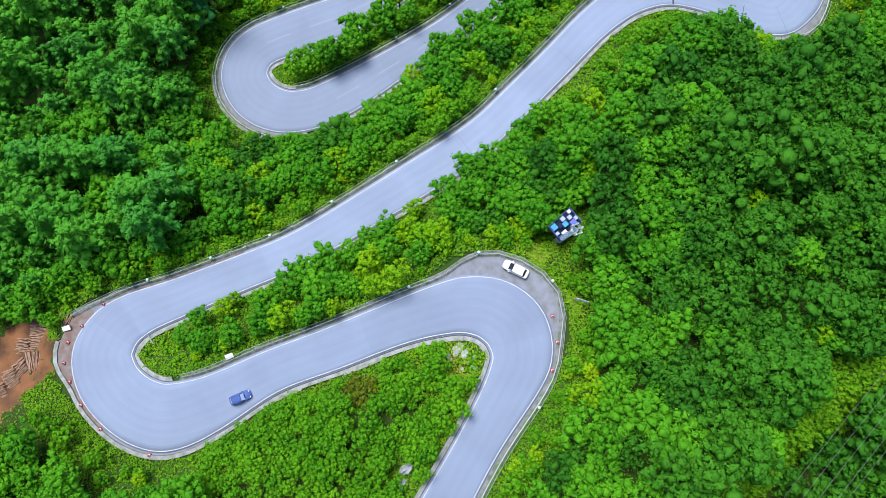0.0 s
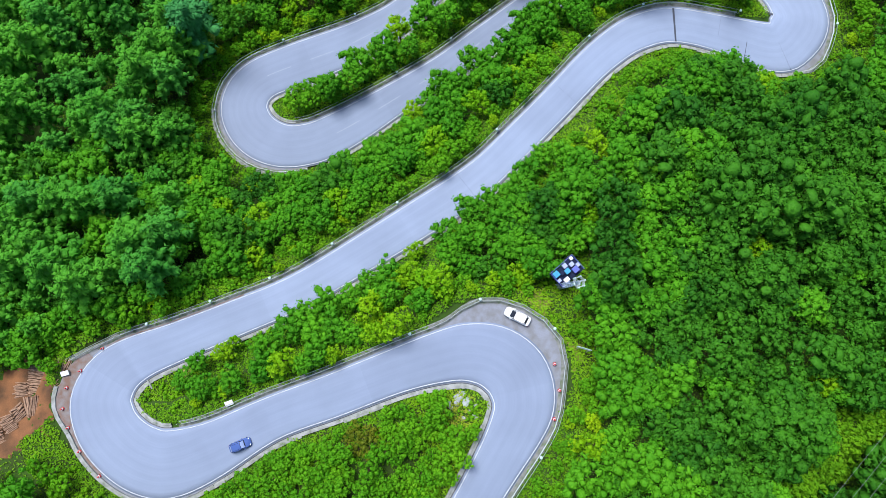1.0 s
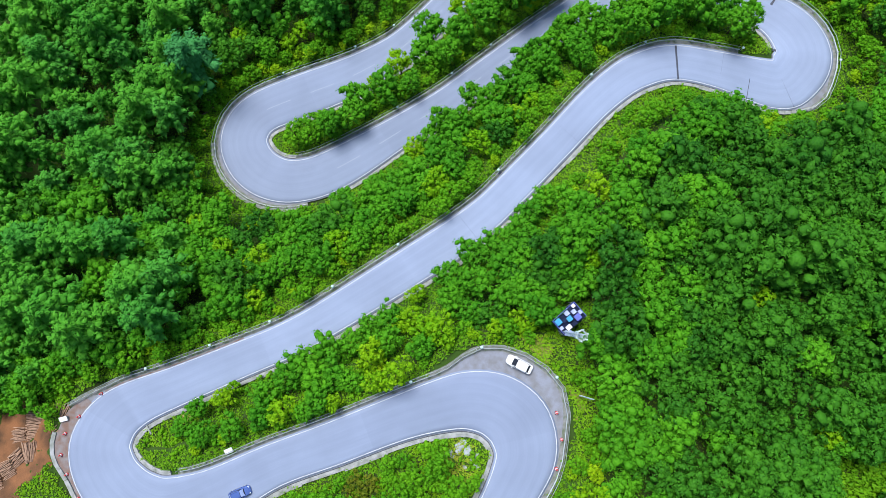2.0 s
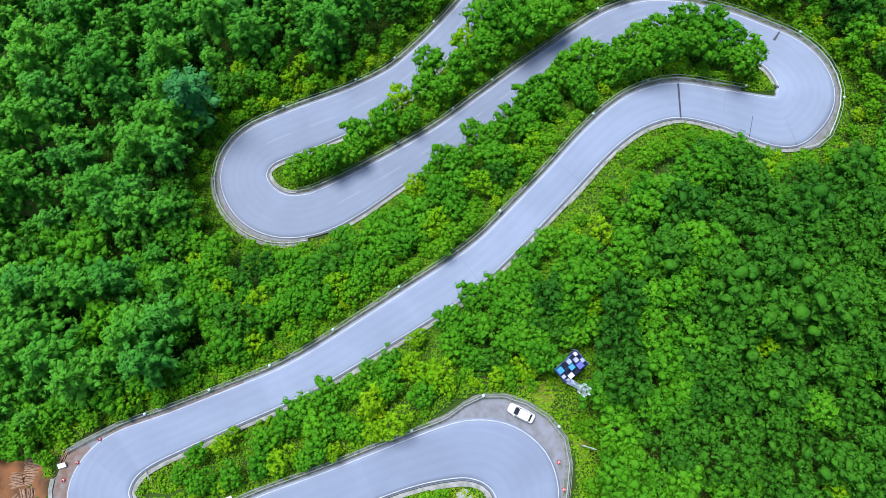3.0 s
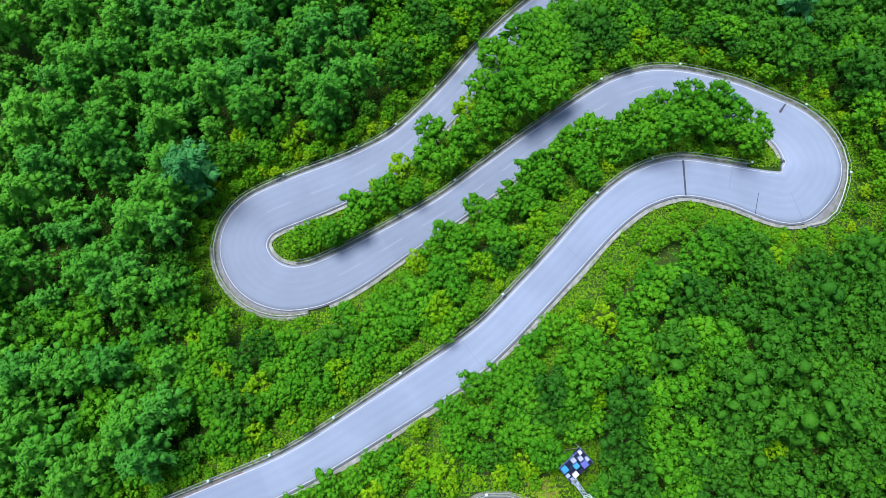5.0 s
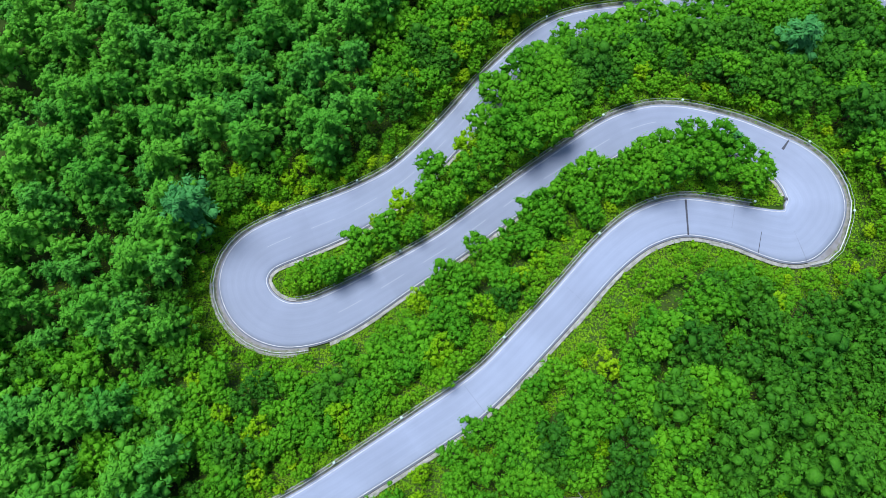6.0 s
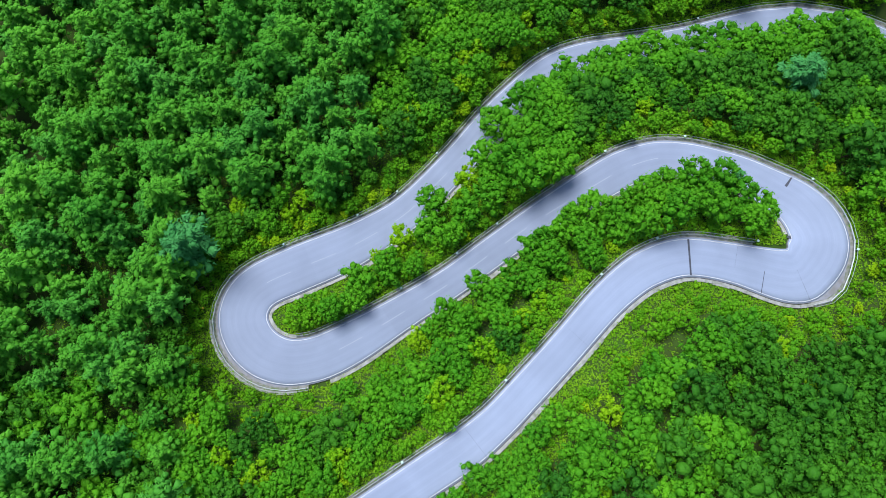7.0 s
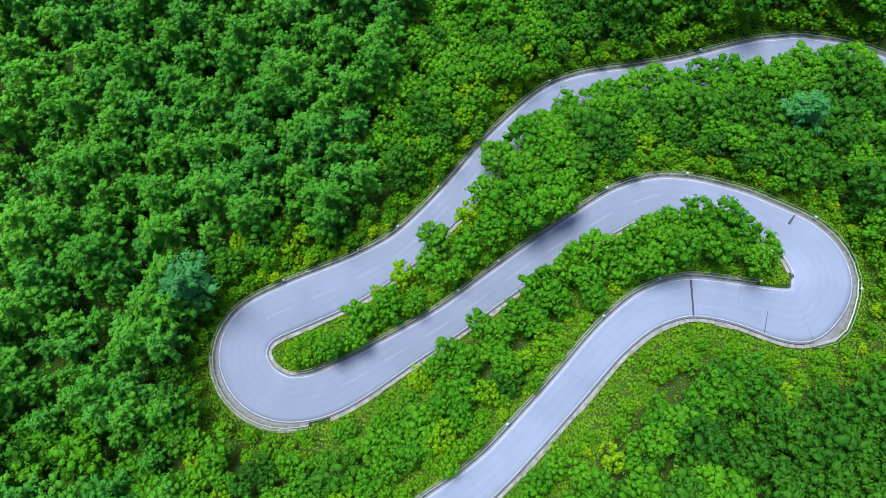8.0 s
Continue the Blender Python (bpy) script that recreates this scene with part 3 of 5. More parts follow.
# ---- roadside lamps, cones, grit boxes ----
def marker_lamp():
    root = new("marker_lamp")
    part("post", rod(bmesh.new(), (0, 0, -0.4), (0, 0, 1.0), 0.05, 0.045, 10), M_STEEL, root)
    part("lamp_head", turned(bmesh.new(), [(0.10, 0.98), (0.24, 1.03), (0.29, 1.12), (0.24, 1.24), (0.12, 1.31), (0.02, 1.32)], 14), M_TEAL, root, "pale teal rounded lamp head")
    part("collar", turned(bmesh.new(), [(0.09, 0.90), (0.11, 0.92), (0.11, 0.985), (0.08, 0.99)], 10), M_STEEL, root)
    return tagged(root, "pale teal marker lamp on a short post by the guard rail", "marker lamp", "marker lamps along the rail")


LAMP_SPOTS = [(146, 1), (134, 1), (158, 1), (172, 1), (187, 1), (199, 1), (213, 1), (241, 1), (253, 1), (272, 1), (292, -1), (303, -1), (328, -1), (343, -1), (371, -1), (382, -1), (397, -1), (461, 1), (480, 1), (492, 1), (506, 1), (543, 1), (582, 1), (52, -1), (42, -1), (35, -1), (22, -1)]
first = marker_lamp()
for k, (s, side) in enumerate(LAMP_SPOTS):
    off = float(fence_off(side)(np.array([float(s)]))[0]) + 0.28
    q = road_point(s, side, off, 0.0)
    m = pose(q.x, q.y, q.z, 0, 0, 40 * k)
    if k == 0:
        first.matrix_world = m
    else:
        copy_thing(first, m)


def traffic_cone():
    root = new("traffic_cone")
    part("base", boxed(0, 0, 0.03, 0.48, 0.48, 0.06, 0.02), M_RUBBER, root, "black rubber base")
    part("cone", turned(bmesh.new(), [(0.27, 0.06), (0.22, 0.22), (0.15, 0.50), (0.08, 0.80), (0.05, 0.82)], 16), M_RED, root)
    part("band", turned(bmesh.new(), [(0.205, 0.32), (0.196, 0.33), (0.165, 0.49), (0.15, 0.50)], 16), M_WHITE, root, "white reflective band")
    return tagged(root, "red plastic traffic cone with a white band on the road's edge", "traffic cone", "cones along the bends")


CONES = [(126.5, 1, 0.35), (123, 1, 0.3), (121, 1, 1.2), (119, 1, 1.35), (117, 1, 0.8), (114, 1, 0.6), (110, 1, 0.75), (103, 1, 0.75), (32.5, -1, 1.2), (30, -1, 0.9), (27, -1, 0.5)]
first = traffic_cone()
for k, (s, side, off) in enumerate(CONES):
    q = road_point(s, side, off, -0.02)
    m = pose(q.x, q.y, q.z, 0, 0, 23 * k) @ Matrix.Diagonal((1.1, 1.1, 1.0, 1))
    if k == 0:
        first.matrix_world = m
    else:
        copy_thing(first, m)


def grit_box(label):
    root = new("grit_box")
    part("body", loft([[(-0.95, -0.5, 0.0), (0.95, -0.5, 0.0), (0.95, 0.5, 0.0), (-0.95, 0.5, 0.0)], [(-1.0, -0.55, 0.55), (1.0, -0.55, 0.55), (1.0, 0.55, 0.8), (-1.0, 0.55, 0.8)]]), M_CONCRETE, root)
    part("lid", loft([[(-1.06, -0.62, 0.56), (1.06, -0.62, 0.56), (1.06, 0.62, 0.83), (-1.06, 0.62, 0.83)], [(-1.02, -0.58, 0.64), (1.02, -0.58, 0.64), (1.02, 0.58, 0.91), (-1.02, 0.58, 0.91)]]), M_WHITE, root, "white sloping lid")
    for x in (-0.6, 0.6):
        part("handle", boxed(x, -0.60, 0.60, 0.22, 0.05, 0.05, 0.015), M_STEEL, root)
    return tagged(root, label, "grit box", "grit boxes")


for s, side, off, turn in ((122.3, 1, 2.45, 15), (85.5, -1, 1.75, 22)):
    q = road_point(s, side, off, -0.02)
    b = grit_box("white grit box with a sloping lid beside the guard rail")
    b.matrix_world = pose(q.x, q.y, q.z - 0.04, 0, 0, turn) @ Matrix.Diagonal((0.70, 0.72, 0.85, 1))

tagged(sweep("drain_inlet", [(0.05, -0.2), (0.05, 0.03), (0.95, 0.03), (0.95, -0.2)], 291, 294.5, 1, M_DRAIN, step=0.5), "dark drain inlet along the inside of the bend", "drain", kind="structure")

# small concrete headwall where the gutter ends inside the second bend
q = road_point(129.6, -1, 1.35, 0.0)
headwall = new("drain_headwall")
part("wall", boxed(0, 0, 0.02, 0.30, 1.9, 0.5, 0.05), M_CONCRETE, headwall)
headwall.matrix_world = pose(q.x, q.y, q.z, 0, 0, road_turn(129.6))
tagged(headwall, "pale concrete drain headwall at the inner edge of the bend", "headwall")

# outlet box in the rail of the long straight
q = road_point(213.0, 1, 0.75, 0.0)
outlet = new("drain_outlet")
part("frame", boxed(0, 0, 0.0, 1.1, 0.8, 0.5, 0.04), M_CONCRETE, outlet)
part("grate", boxed(0, 0, 0.26, 0.86, 0.56, 0.03), M_DRAIN, outlet, "dark steel grate")
outlet.matrix_world = pose(q.x, q.y, q.z - 0.15, 0, 0, road_turn(213))
tagged(outlet, "concrete drain outlet with a dark grate at the road's edge", "drain outlet")

# concrete outer kerbs of the second and fourth bends and the corner of the third
for s0, s1, side, extra in ((94, 121, 1, 0.05), (426, 444, 1, 0.9), (268, 286, -1, 0.15)):
    pave = pave_l if side > 0 else pave_r
    for a in np.arange(s0, s1 - 0.5, 4.5):
        tagged(sweep("outer_kerb", [((lambda s, f=pave: f(s) + extra), -0.6), ((lambda s, f=pave: f(s) + extra + 0.02), 0.18), ((lambda s, f=pave: f(s) + extra + 0.75), 0.18), ((lambda s, f=pave: f(s) + extra + 0.80), -0.6)], a, min(a + 4.46, s1), side, M_CONCRETE, step=0.892), "weathered pale concrete kerb round the bend", "kerb", kind="structure")

# ---- timber yard beside the second bend ----
def soil_patch(name, blobs, label, mat, step=0.4, seed=0.0):
    xs = np.arange(min(b[0] - b[2] for b in blobs) - 2, max(b[0] + b[2] for b in blobs) + 2, step)
    ys = np.arange(min(b[1] - b[2] for b in blobs) - 2, max(b[1] + b[2] for b in blobs) + 2, step)
    X, Y = np.meshgrid(xs, ys)
    wob = 1.2 * np.sin(X * 0.9 + seed) * np.cos(Y * 0.8) + 0.7 * np.sin(X * 2.1 + Y * 1.7)
    near = np.min([np.hypot(X - a, Y - b) - r for a, b, r in blobs], axis=0) + wob
    g, _, _ = road_near(X.ravel(), Y.ravel())
    keep = (near < 0) & (g.reshape(X.shape) > 0.4)
    z = ground_z(X, Y).reshape(X.shape) + 0.05 + 0.05 * np.sin(X * 3.1) * np.sin(Y * 2.7)
    ids = np.arange(X.size).reshape(X.shape)
    faces = [(ids[j, i], ids[j, i + 1], ids[j + 1, i + 1], ids[j + 1, i]) for j in range(len(ys) - 1) for i in range(len(xs) - 1) if keep[j, i] and keep[j, i + 1] and keep[j + 1, i] and keep[j + 1, i + 1]]
    used = sorted({k for f in faces for k in f})
    to = {k: n for n, k in enumerate(used)}
    flat = np.stack([X.ravel(), Y.ravel(), z.ravel()], 1)
    return tagged(mesh_object(name, flat[used], [tuple(to[k] for k in f) for f in faces], mat, smooth=True), label, "ground", kind="structure")


soil_patch("bare_soil", [(-79, -9, 8), (-73.5, -9, 4.5), (-84, -14, 8), (-90, -12, 8)], "bare reddish brown soil of a timber yard", M_SOIL)
soil_patch("bare_soil", [(16.5, 9.8, 2.6), (22.5, 1.5, 1.6), (21.8, -1.5, 1.3)], "bare brownish earth among rough grass", material("dry_earth_and_grass", (0.20, 0.19, 0.05), 0.95, vary=0.5, scale=3, bump=0.5, detail=(0.10, 0.17, 0.02)), seed=2.0)

soil_patch("bare_soil", [(-47.2, -2.6, 1.9), (-49.6, -3.6, 1.5)], "dry pale grass strip on the bank", material("dry_grass", (0.27, 0.25, 0.10), 0.95, vary=0.5, scale=3, bump=0.5, detail=(0.14, 0.19, 0.03)), seed=1.0)

LOG = bpy.data.meshes.new("log")
bm = bmesh.new()
rod(bm, (-0.5, 0, 0), (0.5, 0, 0), 0.5, 0.42, 9)
bm.to_mesh(LOG)
bm.free()
LOG.materials.append(M_LOG)
LOG.materials.append(M_LOGEND)
for f in LOG.polygons:
    f.material_index = 1 if abs(f.normal.x) > 0.8 else 0
yard = random.Random(5)


def log_pile(x, y, turn, count, length, layers, spread, label):
    root = new("log_pile")
    root.matrix_world = pose(x, y, on_ground(x, y), 0, 0, turn)
    for layer in range(layers):
        n = count - layer * 2
        for k in range(max(1, n)):
            o = new("log", LOG)
            o.parent = root
            thick = yard.uniform(0.15, 0.29)
            o.matrix_local = pose(yard.uniform(-0.25, 0.25), (k - (n - 1) / 2) * 0.27 * spread, 0.16 + layer * 0.22, yard.uniform(0, 360), yard.uniform(-4, 4), yard.gauss(0, 6) * spread) @ Matrix.Diagonal((length * yard.uniform(0.88, 1.1), thick, thick, 1))
    return tagged(root, label, "log pile", "log piles of the timber yard")


for x, y, turn, count, length, layers, spread, label in (
        (-76.3, -5.2, 5, 22, 3.0, 3, 1.0, "long pile of cut brown logs on bare soil"),
        (-79.4, -7.2, 3, 11, 2.4, 3, 1.0, "short pile of cut brown logs on bare soil"),
        (-76.2, -9.9, 97, 12, 3.6, 3, 1.0, "stack of long cut logs on bare soil"),
        (-78.6, -11.2, 40, 12, 2.5, 3, 1.05, "slanting pile of thin cut logs on bare soil"),
        (-80.0, -13.2, 33, 14, 2.4, 3, 1.05, "thin cut logs in a slanting pile on bare soil"),
        (-81.6, -15.6, 24, 12, 2.3, 2, 1.1, "low pile of scattered thin logs on bare soil"),
        (-71.6, -6.6, 30, 6, 1.9, 1, 1.5, "few loose logs on bare soil beside the pile"),
        (-70.6, -2.4, 75, 8, 2.6, 1, 1.2, "few orange-brown logs lying in the grass")):
    log_pile(x, y, turn, count, length, layers, spread, label)


# ---- hillside station with a mast ----
def station():
    base, top = on_ground(21.4, 14.6), -0.75
    h = top - base
    deck = new("equipment_deck")
    part("deck_plate", boxed(0, 0, h - 0.09, 5.2, 3.4, 0.18, 0.03), M_DARK, deck)
    for x in (-2.45, 0, 2.45):
        for y in (-1.55, 1.55):
            part("leg", boxed(x, y, h / 2 - 0.8, 0.16, 0.16, h + 1.2, 0.02), M_STEEL, deck)
    for y in (-1.55, 1.55):
        for x0, x1 in ((-2.45, 0), (0, 2.45)):
            part("brace", rod(bmesh.new(), (x0, y, 0.4), (x1, y, h - 0.3), 0.05, 0.05, 6), M_STEEL, deck)
    for x0, y0, x1, y1 in ((-2.5, 1.62, 2.5, 1.62), (-2.5, -1.62, -2.5, 1.62), (2.5, -1.62, 2.5, 1.62)):
        for z in (0.5, 1.0):
            part("hand_rail", rod(bmesh.new(), (x0, y0, h + z), (x1, y1, h + z), 0.03, 0.03, 6), M_VIOLET, deck)
    for x, y in ((-2.5, 1.62), (-0.8, 1.62), (0.8, 1.62), (2.5, 1.62), (-2.5, -1.62), (2.5, -1.62)):
        part("rail_post", rod(bmesh.new(), (x, y, h - 0.05), (x, y, h + 1.02), 0.035, 0.035, 8), M_STEEL, deck)
    deck.matrix_world = pose(21.45, 14.6, base, 0, 0, 41)
    tagged(deck, "dark raised steel deck on the wooded slope carrying equipment", "platform")
    m = deck.matrix_world
    for x, y, sx, sy, sz, mat, tint in ((-1.85, 0.85, 0.95, 0.95, 0.9, M_CYAN, "bright cyan"), (0.0, 0.0, 0.85, 0.8, 0.85, M_CYAN, "cyan"), (1.25, -0.7, 1.0, 0.95, 0.95, M_VIOLET, "violet-blue"),
                                        (0.25, 1.0, 0.72, 0.7, 0.85, M_LAVENDER, "pale lavender"), (1.35, 0.42, 0.68, 0.65, 0.85, M_LAVENDER, "pale lavender"), (2.15, -0.35, 0.5, 0.6, 0.8, M_LAVENDER, "pale lavender"), (1.95, 1.25, 0.5, 0.5, 0.9, M_WHITE, "white"),
                                        (-1.05, -1.05, 0.9, 0.68, 0.65, M_WHITE, "white"), (-0.85, 0.3, 0.7, 0.6, 0.7, M_DARK, "dark navy"), (-2.15, -0.35, 0.6, 0.5, 0.6, M_LAVENDER, "pale lavender"), (-1.95, -1.3, 0.45, 0.4, 0.5, M_LAVENDER, "small pale lavender"), (0.1, -1.2, 0.8, 0.6, 0.55, M_DARK, "dark navy")):
        c = new("equipment_cabinet")
        part("body", boxed(0, 0, sz / 2 - 0.03, sx, sy, sz - 0.06, 0.04), mat, c)
        part("lid", boxed(0, 0, sz, sx + 0.08, sy + 0.08, 0.09, 0.03), mat, c)
        part("door", boxed(0, -sy / 2 - 0.012, sz / 2, sx * 0.8, 0.02, sz * 0.7), mat, c)
        c.matrix_world = m @ pose(x, y, h + 0.005)
        tagged(c, tint + " equipment cabinet with a lid on the dark deck", "cabinet", "cabinets on the deck")
    foot = on_ground(20.9, 12.2)
    tall = 11.6 - foot
    mast = new("mast")
    corners = [(0.42 * math.cos(a), 0.42 * math.sin(a)) for a in (0.3, 0.3 + 2.0944, 0.3 + 4.1888)]
    for cx, cy in corners:
        part("leg", rod(bmesh.new(), (cx * 1.5, cy * 1.5, -1.0), (cx * 0.8, cy * 0.8, tall + 0.6), 0.075, 0.06, 8), M_MAST, mast)
    levels = np.linspace(0.3, tall, 13)
    for lo, hi in zip(levels, levels[1:]):
        for (ax, ay), (bx, by) in zip(corners, corners[1:] + corners[:1]):
            w0, w1 = 1.5 - 0.7 * lo / tall, 1.5 - 0.7 * hi / tall
            part("brace", rod(bmesh.new(), (ax * w0, ay * w0, lo), (bx * w1, by * w1, hi), 0.04, 0.04, 6), M_MAST, mast)
            part("rung", rod(bmesh.new(), (ax * w1, ay * w1, hi), (bx * w1, by * w1, hi), 0.035, 0.035, 6), M_MAST, mast)
    part("base_plate", boxed(0, 0, 0.05, 0.8, 0.8, 0.1, 0.02), M_STEEL, mast)
    for z in (tall - 1.1, tall - 0.4, tall + 0.3):
        for k in range(6):
            a0, a1 = k * math.pi / 3, (k + 1) * math.pi / 3
            part("ring_bar", rod(bmesh.new(), (0.85 * math.cos(a0), 0.85 * math.sin(a0), z), (0.85 * math.cos(a1), 0.85 * math.sin(a1), z), 0.04, 0.04, 6), M_STEEL, mast)
        for k in range(3):
            a0 = k * 2 * math.pi / 3
            part("spoke", rod(bmesh.new(), (0, 0, z), (0.85 * math.cos(a0), 0.85 * math.sin(a0), z), 0.035, 0.035, 6), M_STEEL, mast)
    for k in range(6):
        a0 = k * math.pi / 3
        part("antenna", boxed(0.92 * math.cos(a0), 0.92 * math.sin(a0), tall - 0.3, 0.14, 0.24, 1.5, 0.03, math.degrees(a0)), M_TEAL, mast, "pale teal panel antenna")
    for z, a0 in ((0.45, 0.5), (0.6, 2.2), (0.35, 3.6)):
        part("dish", turned(bmesh.new(), [(0.04, 0), (0.2, 0.04), (0.26, 0.12), (0.23, 0.13), (0.04, 0.05)], 14, (0.3 * math.cos(a0), 0.35 * math.sin(a0), tall * z)), M_LAVENDER, mast, "small pale dish")
    mast.matrix_world = pose(20.9, 12.2, foot, 0, 0, 20)
    tagged(mast, "slender bluish steel lattice mast with a ring of antennas", "mast")


station()

board = new("sign_board")
part("panel", boxed(0, 0, 1.75, 2.5, 0.08, 1.15, 0.02), M_TEAL, board, "pale greenish panel")
part("back_bar", boxed(0, -0.07, 1.75, 2.4, 0.06, 0.1), M_STEEL, board)
for x in (-0.9, 0.9):
    part("post", rod(bmesh.new(), (x, -0.1, -0.6), (x, -0.1, 2.2), 0.06, 0.06, 10), M_STEEL, board)
board.matrix_world = pose(23.9, 0.9, on_ground(23.9, 0.9), -12, 0, -17)
tagged(board, "pale greenish sign board on two posts in rough grass", "sign board")


# ---- rocks inside the first bend ----
def rock(x, y, sx, sy, sz, seed):
    bm = bmesh.new()
    bmesh.ops.create_icosphere(bm, subdivisions=3, radius=1.0)
    for v in bm.verts:
        d = noise.noise(v.co * 1.3 + Vector((seed, 0, 0))) * 0.45 + noise.noise(v.co * 3.7 + Vector((0, seed, 0))) * 0.16
        v.co *= 1 + d
        v.co = Vector((v.co.x * sx, v.co.y * sy, v.co.z * sz))
    me = bpy.data.meshes.new("rock")
    bm.to_mesh(me)
    bm.free()
    me.materials.append(M_ROCK)
    ob = new("rock", me)
    ob.matrix_world = pose(x, y, on_ground(x, y) - sz * 0.2, 0, 0, seed * 40)
    tagged(ob, "pale grey weathered rock half sunk in the grassy bank", "rock", "rocks on the bank")


for k, (x, y, a, b, c) in enumerate(((2.7, -7.3, 1.2, 0.8, 0.4), (3.9, -8.2, 1.0, 0.7, 0.4), (1.0, -8.6, 0.9, 0.5, 0.3), (5.2, -10.3, 0.6, 0.5, 0.4), (3.3, -10.6, 0.5, 0.4, 0.35), (5.2, -8.8, 0.8, 0.35, 0.35), (2.2, -8.3, 0.7, 0.5, 0.35), (0.0, -8.9, 0.5, 0.35, 0.3), (2.9, -6.6, 0.6, 0.5, 0.35), (4.5, -9.2, 0.35, 0.3, 0.25), (-2.6, -8.6, 0.5, 0.3, 0.25),
                                     (-5.9, -27.0, 0.8, 1.6, 2.0), (-6.6, -29.4, 0.6, 1.1, 1.7), (-8.3, -31.0, 0.5, 0.6, 1.2), (-6.2, -25.4, 0.5, 0.8, 1.5), (1.6, -21.2, 0.6, 0.4, 0.7))):
    rock(x, y, a, b, c, k + 1.0)

# ---- power line over the gully ----
WIRES = [(-3.6, 0.0), (-2.4, 0.0), (0.3, 0.9), (1.6, 0.0), (3.7, 0.0)]


def power_pole(x, y, turn, top):
    """A pole whose upper arm stands at the height top."""
    base = on_ground(x, y)
    h = top - base
    root = new("power_pole")
    part("pole", rod(bmesh.new(), (0, 0, -1.5), (0, 0, h + 1.3), 0.32, 0.16, 12), M_CONCRETE, root)
    part("cross_arm", boxed(0, 0, h - 0.1, 0.18, 7.8, 0.18, 0.02), M_STEEL, root)
    part("cross_arm", boxed(0, 0.4, h + 0.8, 0.18, 2.2, 0.18, 0.02), M_STEEL, root)
    for y0, dz in WIRES:
        part("insulator", turned(bmesh.new(), [(0.05, 0), (0.10, 0.05), (0.05, 0.1), (0.10, 0.15), (0.04, 0.2)], 10, (0, y0, h + dz - 0.02)), M_WHITE, root)
    root.matrix_world = pose(x, y, base, 0, 0, turn)
    return tagged(root, "tall grey power pole with steel cross arms", "power pole", "power poles"), h


(pole_a, top_a), (pole_b, top_b) = power_pole(84.4, 5.1, 48, 14.5), power_pole(39.2, -45.8, 48, 14.5)
for y0, dz in WIRES:
    a, b = pole_a.matrix_world @ Vector((0, y0, top_a + dz + 0.18)), pole_b.matrix_world @ Vector((0, y0, top_b + dz + 0.18))
    cu = bpy.data.curves.new("power_cable", "CURVE")
    cu.dimensions, cu.bevel_depth, cu.bevel_resolution = "3D", 0.017, 1
    sp = cu.splines.new("POLY")
    sp.points.add(24)
    for i in range(25):
        u = i / 24
        q = a.lerp(b, u)
        sp.points[i].co = (q.x, q.y, q.z - 4 * 1.8 * u * (1 - u), 1)
    cu.materials.append(M_CABLE)
    tagged(new("power_cable", cu), "thin grey power cable sagging over the trees", "power cable", "power cables")

# ---- small things below the fourth bend ----
for k, (x, y, turn) in enumerate(((-56.6, 62.5, 25), (-55.8, 63.3, 32), (-57.4, 61.2, 12))):
    fallen = mesh_object("fallen_log", [(v.co.x * 2.2, v.co.y * 0.24, v.co.z * 0.24) for v in LOG.vertices], [tuple(f.vertices) for f in LOG.polygons], M_LOG)
    fallen.matrix_world = pose(x, y, on_ground(x, y) + 0.5, 0, 3, turn)
    tagged(fallen, "short cut log lying in grass beside the bend", "log", "logs by the bend")


def marker_post(x, y):
    root = new("marker_post")
    part("post", rod(bmesh.new(), (0, 0, -0.3), (0, 0, 1.5), 0.09, 0.08, 10), M_YELLOWPAINT, root)
    part("cap", turned(bmesh.new(), [(0.16, 1.5), (0.18, 1.54), (0.14, 1.62), (0.02, 1.64)], 12), M_YELLOWPAINT, root)
    root.matrix_world = pose(x, y, on_ground(x, y))
    tagged(root, "yellow painted marker post in the grass", "marker post", "marker posts by the bend")


M_YELLOWPAINT = material("yellow_paint", (0.62, 0.42, 0.03), 0.6, vary=0.2, scale=4)
marker_post(-55.9, 57.6)
marker_post(-57.0, 59.6)

# ---- trees ----
rng = np.random.default_rng(7)


def leaf_cards(centre, normal, size, slim=0.62, along=None):
    """Pointed leaf sprays: three points and one face each."""
    n = len(centre)
    normal = normal / (np.linalg.norm(normal, axis=1)[:, None] + 1e-9)
    a = rng.normal(size=(n, 3)) if along is None else along + rng.normal(size=(n, 3)) * 0.25
    a -= normal * (a * normal).sum(1)[:, None]
    a /= np.linalg.norm(a, axis=1)[:, None] + 1e-9
    b = np.cross(normal, a) * slim
    s = size[:, None]
    v = np.stack([centre - a * s * 0.7 - b * s, centre - a * s * 0.7 + b * s, centre + a * s * 1.1], 1).reshape(-1, 3)
    return v, np.arange(3 * n).reshape(-1, 3)


